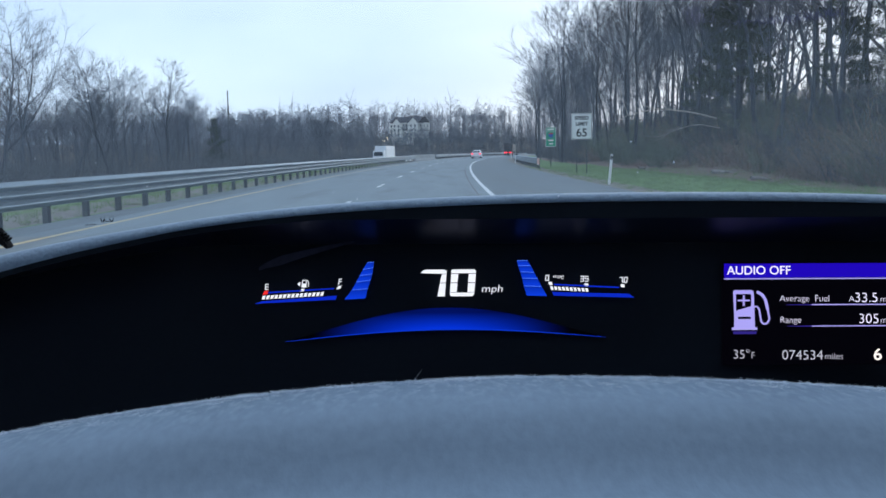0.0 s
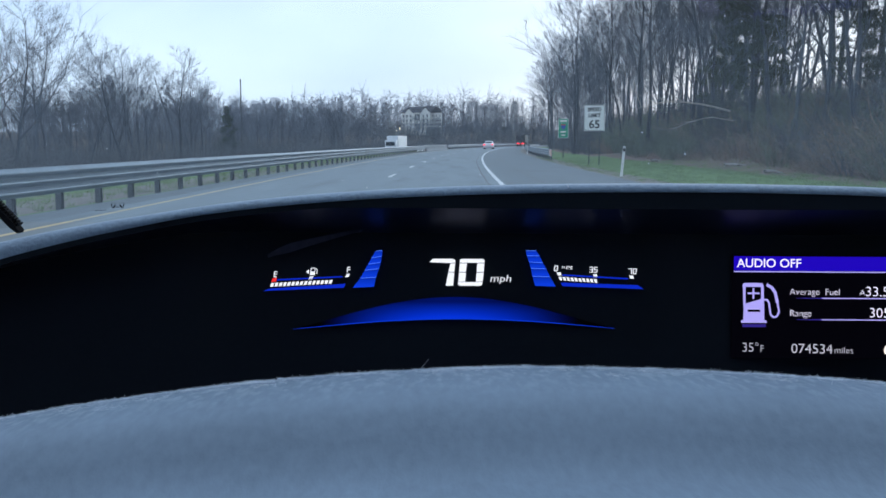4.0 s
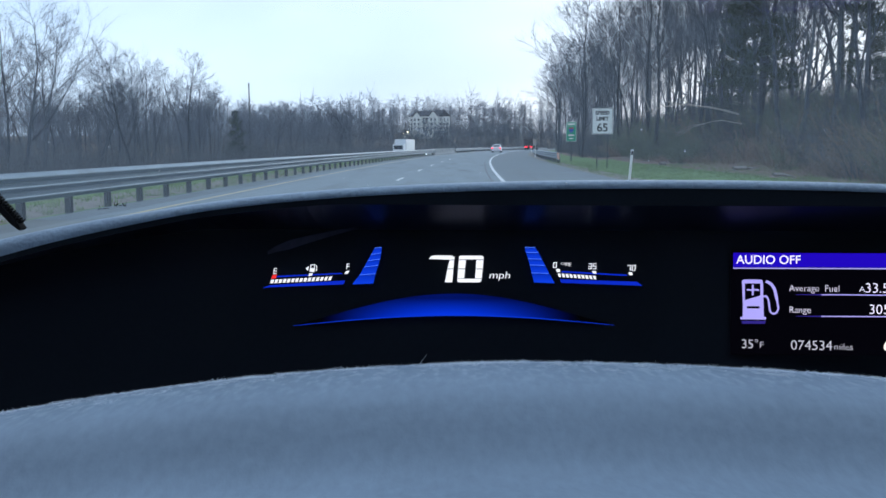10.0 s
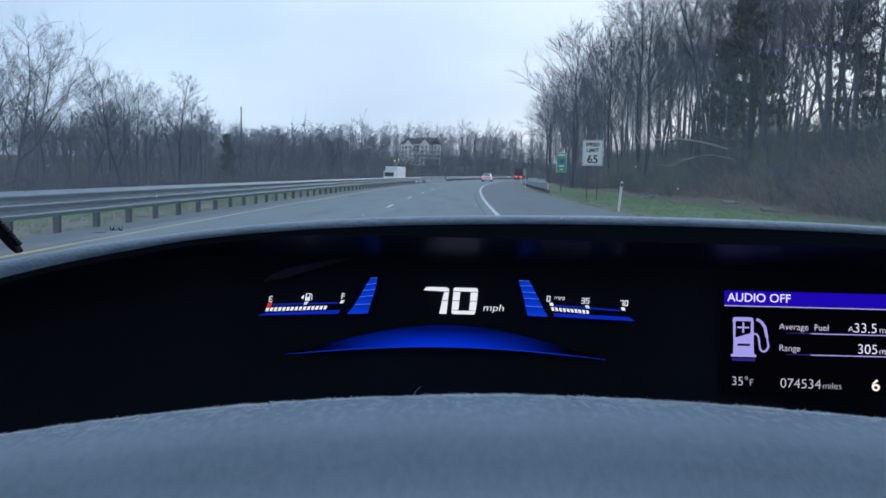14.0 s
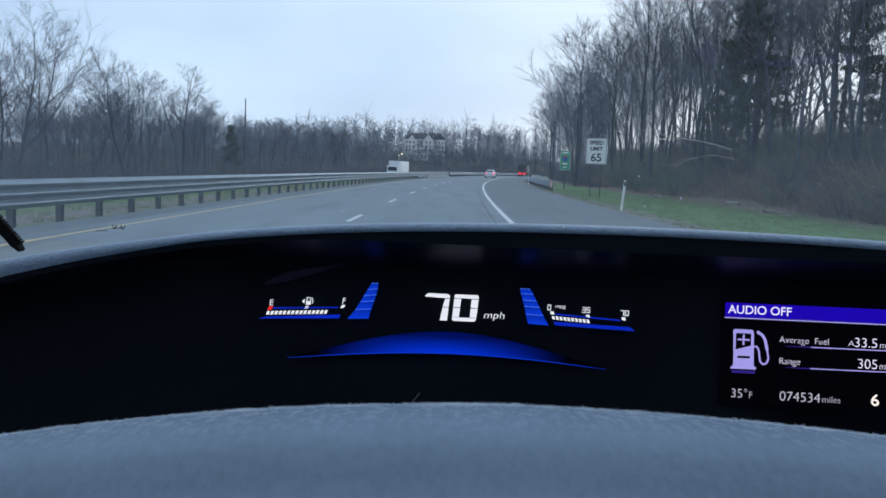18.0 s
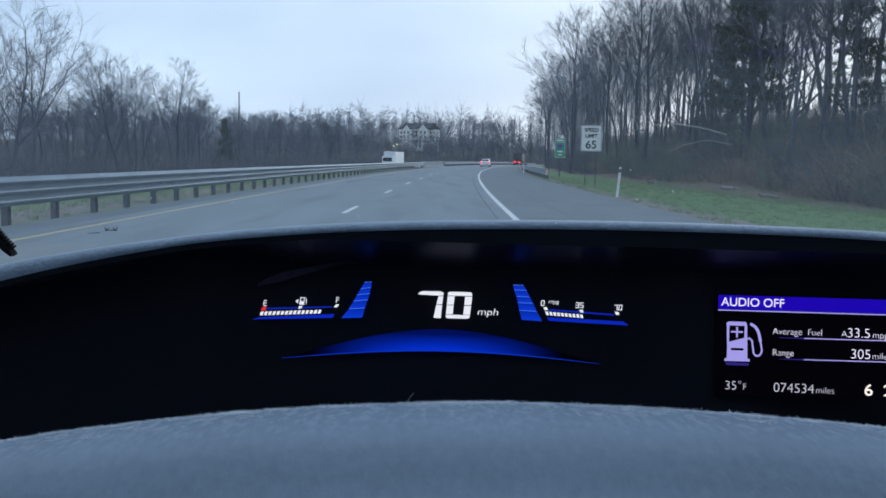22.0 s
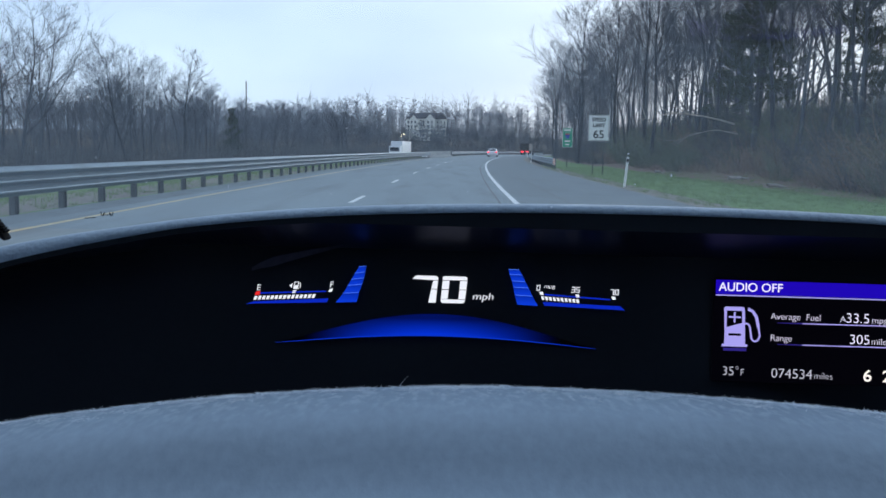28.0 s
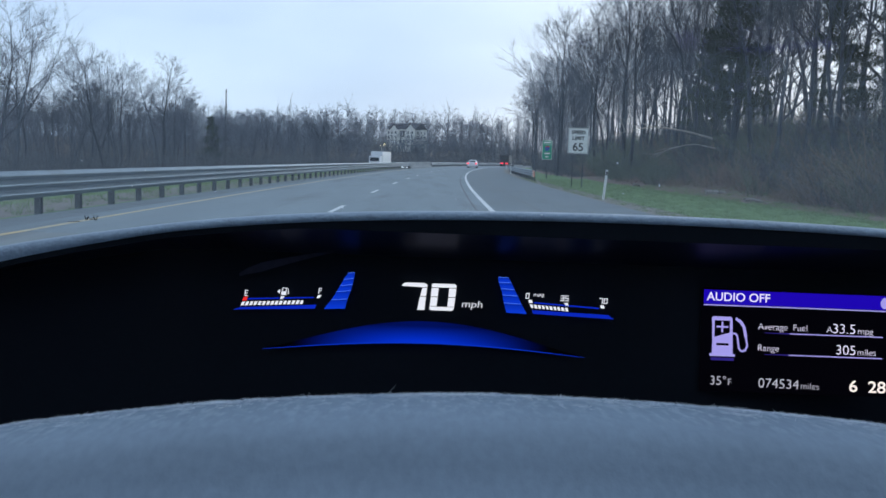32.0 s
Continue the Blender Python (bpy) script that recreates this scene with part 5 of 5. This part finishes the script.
for s, y, a in ((4.7, 33, 5), (4.6, 98, 0), (4.6, 150, 0)):
    post = tagged(empty("delineator_post", at_road(s, y, -0.1) @ pose(0, 0, 0, 0, a, 0)), "slim white roadside delineator post", "post", group="delineator posts")
    bm = bmesh.new()
    box(bm, -0.045, 0.045, -0.012, 0.012, -0.2, 1.15, 0.006)
    part("stake", bm, SIGN_WHITE, post)
    bm = bmesh.new()
    box(bm, -0.035, 0.035, -0.016, -0.0125, 0.95, 1.08, 0.001)
    part("reflector", bm, SIGN_BLACK, post, "dark reflector patch")


# ---------------------------------------------------------------- vehicles
def wheel(parent, x, y, r, w):
    bm = bmesh.new()
    bmesh.ops.create_cone(bm, cap_ends=True, segments=20, radius1=r, radius2=r, depth=w, matrix=pose(x, y, r, 0, 90, 0))
    bmesh.ops.bevel(bm, geom=[e for e in bm.edges if e.is_manifold and e.calc_face_angle(0) > 1], offset=0.04, segments=2, affect="EDGES")
    wh = part("wheel", bm, TYRE, parent)
    bm = bmesh.new()
    bmesh.ops.create_cone(bm, cap_ends=True, segments=16, radius1=r * 0.6, radius2=r * 0.55, depth=w + 0.02, matrix=pose(x, y, r, 0, 90, 0))
    part("rim", bm, GALVANIZED, wh)


def lofted(sections):
    """Closed body through sections (y, half width, [(x share, z), ...])."""
    bm = bmesh.new()
    rings = [[bm.verts.new((hw * sx, y, z)) for sx, z in prof] for y, hw, prof in sections]
    n = len(rings[0])
    for a, b in zip(rings, rings[1:]):
        for i in range(n):
            bm.faces.new((a[i], a[(i + 1) % n], b[(i + 1) % n], b[i]))
    bm.faces.new(rings[0][::-1])
    bm.faces.new(rings[-1])
    bmesh.ops.recalc_face_normals(bm, faces=bm.faces)
    return bm


def sedan(m, label):
    car = tagged(empty("car", m), label, "car")

    def ring(zl, zs, ws=1.0):
        return [(-0.92, zl), (-1, zl + 0.12), (-1, zs - 0.2), (-0.96 * ws, zs), (0.96 * ws, zs), (1, zs - 0.2), (1, zl + 0.12), (0.92, zl)]

    part("body", lofted([(-2.25, 0.80, ring(0.42, 0.92)), (-2.15, 0.88, ring(0.28, 1.0)), (-1.2, 0.9, ring(0.2, 1.02)), (0.9, 0.9, ring(0.2, 0.98)), (2.0, 0.86, ring(0.24, 0.8)), (2.25, 0.7, ring(0.35, 0.7))]), WHITE_PAINT, car, "pale car body", smooth=False)
    part("cabin", lofted([(-1.75, 0.76, [(-1, 0.98), (-0.98, 1.0), (0.98, 1.0), (1, 0.98)]), (-1.1, 0.72, [(-1, 0.98), (-0.86, 1.42), (0.86, 1.42), (1, 0.98)]), (0.1, 0.74, [(-1, 0.98), (-0.86, 1.46), (0.86, 1.46), (1, 0.98)]),
                          (1.0, 0.76, [(-1, 0.96), (-0.98, 0.98), (0.98, 0.98), (1, 0.96)])]), WHITE_PAINT, car)
    bm = bmesh.new()
    box(bm, -0.6, 0.6, -0.012, 0.012, -0.24, 0.24, 0.01, pose(0, -1.47, 1.2, -56, 0, 0))
    part("rear_window", bm, CAR_GLASS, car, "dark rear window")
    for x in (-0.70, 0.70):
        bm = bmesh.new()
        box(bm, x - 0.16, x + 0.16, -2.29, -2.18, 0.72, 0.9, 0.02)
        part("tail_light", bm, TAIL, car, "lit red tail light")
    bm = bmesh.new()
    box(bm, -0.26, 0.26, -2.275, -2.25, 0.52, 0.64, 0.005)
    part("number_plate", bm, SIGN_WHITE, car, "blank pale number plate")
    bm = bmesh.new()
    box(bm, -0.84, 0.84, -2.32, -2.2, 0.34, 0.5, 0.03)
    part("bumper", bm, WHITE_PAINT, car)
    for x in (-0.78, 0.78):
        for yy in (-1.35, 1.35):
            wheel(car, x, yy, 0.33, 0.22)
    return car


oncoming = sedan(at_road(-20.0, 205, -1.27, 180), "pale oncoming sedan with lit headlights on the opposite carriageway")
for x in (-0.62, 0.62):
    bm = bmesh.new()
    box(bm, x - 0.16, x + 0.16, 2.16, 2.30, 0.58, 0.74, 0.02)
    part("headlight", bm, HEADLAMP, oncoming, "lit white headlight")
sedan(at_road(-1.9, 166), "pale sedan with lit red tail lights driving ahead")

truck = tagged(empty("dump_truck", at_road(-1.7, 252)), "dark dump truck with red tail lights driving ahead", "truck")
bm = bmesh.new()
box(bm, -1.2, 1.2, -3.2, 2.2, 1.15, 3.1, 0.06)
part("box_body", bm, DARK_PAINT, truck, "dark boxy truck bed")
for x in (-1.0, -0.5, 0, 0.5, 1.0):
    bm = bmesh.new()
    box(bm, x - 0.04, x + 0.04, -3.28, -3.19, 1.2, 3.0, 0.01)
    part("rib", bm, DARK_PAINT, truck)
bm = bmesh.new()
box(bm, -1.1, 1.1, 2.3, 4.2, 0.7, 2.9, 0.1)
part("cab", bm, DARK_PAINT, truck, "dark truck cab")
bm = bmesh.new()
box(bm, -0.5, 0.5, -3.0, 4.0, 0.6, 1.1, 0.03)
part("chassis", bm, TYRE, truck)
bm = bmesh.new()
box(bm, -1.15, 1.15, -3.22, -3.08, 0.72, 1.05, 0.02)
part("tail_bar", bm, DARK_PAINT, truck)
for x in (-0.85, -0.45, 0.45, 0.85):
    bm = bmesh.new()
    box(bm, x - 0.16, x + 0.16, -3.28, -3.2, 0.74, 1.0, 0.02)
    part("tail_light", bm, TAIL, truck, "lit red tail light")
for x in (-0.95, 0.95):
    for yy in (-2.3, -1.1, 3.2):
        wheel(truck, x, yy, 0.5, 0.4)


lorry = tagged(empty("box_truck", at_road(-24.0, 192, -1.27, 180)), "white box truck coming along the opposite carriageway", "truck")
for name, dims, mat, label in (("trailer", (-1.25, 1.25, -9.5, 1.6, 1.1, 4.0), WHITE_PAINT, "plain white trailer box"), ("cab", (-1.15, 1.15, 1.9, 4.2, 0.7, 3.0), WHITE_PAINT, "white cab"),
                               ("windscreen", (-0.95, 0.95, 4.15, 4.26, 1.9, 2.7), CAR_GLASS, "dark windscreen"), ("bumper", (-1.15, 1.15, 4.1, 4.35, 0.4, 0.85), DARK_PAINT, ""), ("chassis", (-0.5, 0.5, -9.0, 3.8, 0.6, 1.08), TYRE, "")):
    bm = bmesh.new()
    box(bm, *dims, 0.05)
    part(name, bm, mat, lorry, label)
for x in (-0.8, 0.8):
    bm = bmesh.new()
    box(bm, x - 0.16, x + 0.16, 4.2, 4.38, 0.9, 1.12, 0.02)
    part("headlight", bm, HEADLAMP, lorry, "lit white headlight")
    for yy in (-8.2, -7.0, 0.6, 3.1):
        wheel(lorry, x * 1.15, yy, 0.5, 0.35)


# ---------------------------------------------------------------- hotel beyond the median
def prism(pts, y0, y1):
    """An upright outline (x, z) carried from y0 to y1."""
    bm = bmesh.new()
    a = [bm.verts.new((x, y0, z)) for x, z in pts]
    b = [bm.verts.new((x, y1, z)) for x, z in pts]
    bm.faces.new(a)
    bm.faces.new(b[::-1])
    for i in range(len(pts)):
        bm.faces.new((a[i], b[i], b[(i + 1) % len(pts)], a[(i + 1) % len(pts)]))
    bmesh.ops.recalc_face_normals(bm, faces=bm.faces)
    return bm


def hotel_window(ob, x, y, z, along_x=True, w=1.1, h=1.5):
    """A framed window in the front wall, or in the end wall."""
    def placed(x0, x1, d0, d1, z0, z1):
        bm = bmesh.new()
        box(bm, *((x + x0, x + x1, y - d1, y - d0) if along_x else (x + d0, x + d1, y + x0, y + x1)), z + z0, z + z1)
        return bm

    win = part("window", placed(-w / 2 - 0.1, w / 2 + 0.1, -0.05, 0.06, -0.1, h + 0.1), TRIM, ob)
    part("pane", placed(-w / 2, -0.03, 0.065, 0.08, 0, h), PANE, win)
    part("pane", placed(0.03, w / 2, 0.065, 0.08, 0, h), PANE, win)


def hotel(m):
    """Four storeys of cream siding, two gables on its front and a dark roof between."""
    ob = tagged(empty("hotel", m), "four-storey cream hotel with gables, dark roof and lit entrance", "building")
    W, D, H = 21.0, 13.0, 11.4
    part("wall", prism(((-W / 2, -2), (W / 2, -2), (W / 2, H), (-W / 2, H)), 0, D), CREAM, ob)
    for x0, x1, top in ((-7.5, -2.0, 2.6), (4.0, W / 2, 3.0)):
        part("gable", prism(((x0, -2), (x1, -2), (x1, H), ((x0 + x1) / 2, H + top), (x0, H)), -0.7, 5), CREAM, ob, "cream gabled bay")
        for k in (0, 1):
            a, b = ((x0 - 0.4, H - 0.35), ((x0 + x1) / 2, H + top + 0.1)) if k == 0 else (((x0 + x1) / 2, H + top + 0.1), (x1 + 0.4, H - 0.35))
            part("gable_roof", prism((a, b, (b[0], b[1] + 0.25), (a[0], a[1] + 0.25)), -1.1, 5.2), ROOFING, ob)
    bm = bmesh.new()
    v = [bm.verts.new(c) for c in ((-W / 2 - 0.5, -0.5, H), (W / 2 + 0.5, -0.5, H), (W / 2 + 0.5, D + 0.5, H), (-W / 2 - 0.5, D + 0.5, H), (-W / 2 - 0.5, D / 2, H + 3.8), (W / 2 + 0.5, D / 2, H + 3.8))]
    for q in ((v[0], v[1], v[5], v[4]), (v[2], v[3], v[4], v[5]), (v[1], v[2], v[5]), (v[3], v[0], v[4]), (v[3], v[2], v[1], v[0])):
        bm.faces.new(q)
    bmesh.ops.recalc_face_normals(bm, faces=bm.faces)
    part("roof", bm, ROOFING, ob, "dark shingle roof")
    bm = bmesh.new()
    box(bm, -0.6, 2.6, -0.35, -0.02, H - 4.6, H - 1.0, 0.05)
    board = part("logo_board", bm, SIGN_BLACK, ob, "dark square board with a pale emblem")
    for x0, x1, z0, z1 in ((0.1, 0.8, H - 4.1, H - 1.5), (0.8, 1.7, H - 2.1, H - 1.5), (1.2, 1.9, H - 4.1, H - 2.1)):
        bm = bmesh.new()
        box(bm, x0, x1, -0.40, -0.36, z0, z1)
        part("emblem_bar", bm, TRIM, board)
    for z in (0.6, 3.3, 6.0, 8.6):
        for x in (-9.0, -6.1, -3.4, 5.8, 8.6):
            hotel_window(ob, x, -0.7 if -7.5 < x < -2 or x > 4 else 0.0, z)
        if z < 6:
            for x in (-0.2, 2.4):
                hotel_window(ob, x, 0.0, z)
        for yy in (2.5, 6.5, 10.5):
            hotel_window(ob, W / 2, yy, z, False)
    part("porch", prism(((-9.5, -2), (7.5, -2), (7.5, -0.4), (-1.0, 3.6), (-9.5, -0.4)), -9.0, -4.5), CREAM, ob, "low gabled entrance porch")
    for a, b in (((-10.1, -0.7), (-1.0, 3.7)), ((-1.0, 3.7), (8.1, -0.7))):
        part("porch_roof", prism((a, b, (b[0], b[1] + 0.3), (a[0], a[1] + 0.3)), -9.5, -4.0), TRIM, ob, "pale porch roof")
    for x, z in ((-8.0, 0.9), (-5.6, 1.9)):
        bm = bmesh.new()
        bmesh.ops.create_icosphere(bm, subdivisions=2, radius=0.42, matrix=pose(x, -9.6, z))
        part("entrance_light", bm, WARM, ob, "warm lit entrance lamp")
    return ob


hotel(Matrix.Translation((-12, 432, height(-97, 432) + 2.0)) @ Matrix.Rotation(radians(-32), 4, "Z") @ Matrix.Scale(0.78, 4))

# a tall pole standing among the trees beyond the median
pole = tagged(empty("utility_pole", Matrix.Translation((west(135) - 37, 135, height(-37, 135)))), "slim grey pole standing above the bare trees", "pole")
bm = bmesh.new()
bmesh.ops.create_cone(bm, cap_ends=True, segments=10, radius1=0.14, radius2=0.08, depth=12.0, matrix=pose(0, 0, 5.5))
part("shaft", bm, POST_STEEL, pole)
bm = bmesh.new()
bmesh.ops.create_cone(bm, cap_ends=True, segments=10, radius1=0.11, radius2=0.05, depth=0.3, matrix=pose(0, 0, 11.65))
part("cap", bm, POST_STEEL, pole)


# ---------------------------------------------------------------- fallen wood on the bank
PALE_WOOD = material("bleached_dead_wood", (0.34, 0.32, 0.29), 0.9, vary=0.3, scale=3, fine=20, bump=0.4, stain=((0.16, 0.14, 0.12), 2.0, 0.55, 0.7))


def dead_limb(seed, s, y, z, long, thick, way, rise, label, forks=4):
    """A broken limb with a few bare forks, resting on the brush or on the ground."""
    rnd = random.Random(seed)
    limb = tagged(empty("fallen_branch", Matrix.Translation((west(y) + s, y, height(s, y) + z))), label, "branch", group="fallen branches")
    p, d = Vector((0, 0, 0)), Vector((math.cos(way), math.sin(way), rise)).normalized()
    v, f, fv, ff = [], [], [], []
    for i in range(7):
        e = p + d * long / 7
        tube(v, f, p, e, thick * (1 - 0.12 * i), thick * (1 - 0.12 * (i + 1)), 6)
        if i > 1 and forks:
            q, b = e.copy(), bent(rnd, d + Vector((0, 0, 0.25)), 0.5)
            for k in range(4):
                t = q + b * long * rnd.uniform(0.05, 0.11)
                tube(fv, ff, q, t, thick * (0.4 - 0.08 * k), thick * (0.32 - 0.08 * k), 4)
                q, b = t, bent(rnd, b, 0.25)
            forks -= 1
        p, d = e, bent(rnd, d + Vector((0, 0, -0.08)), 0.12)
    for name, verts, faces in (("limb", v, f), ("fork", fv, ff)):
        if verts:
            mesh_object(name, verts, faces, PALE_WOOD).parent = limb


dead_limb(1, 15.5, 57, 2.6, 6.5, 0.07, 3.0, 0.28, "bleached broken limb caught in the brush")
dead_limb(2, 16.0, 58, 1.9, 5.0, 0.05, 3.3, 0.15, "thin bleached branch caught in the brush")
dead_limb(3, 11.6, 38, 0.12, 3.2, 0.09, 0.4, 0.0, "fallen grey branch lying in the leaf litter", 1)
dead_limb(4, 12.2, 46, 0.16, 4.0, 0.11, 0.1, 0.0, "rotting fallen trunk at the foot of the bank", 1)
dead_limb(5, 11.6, 62, 0.12, 3.0, 0.08, 0.9, 0.0, "fallen grey branch lying in the leaf litter", 2)
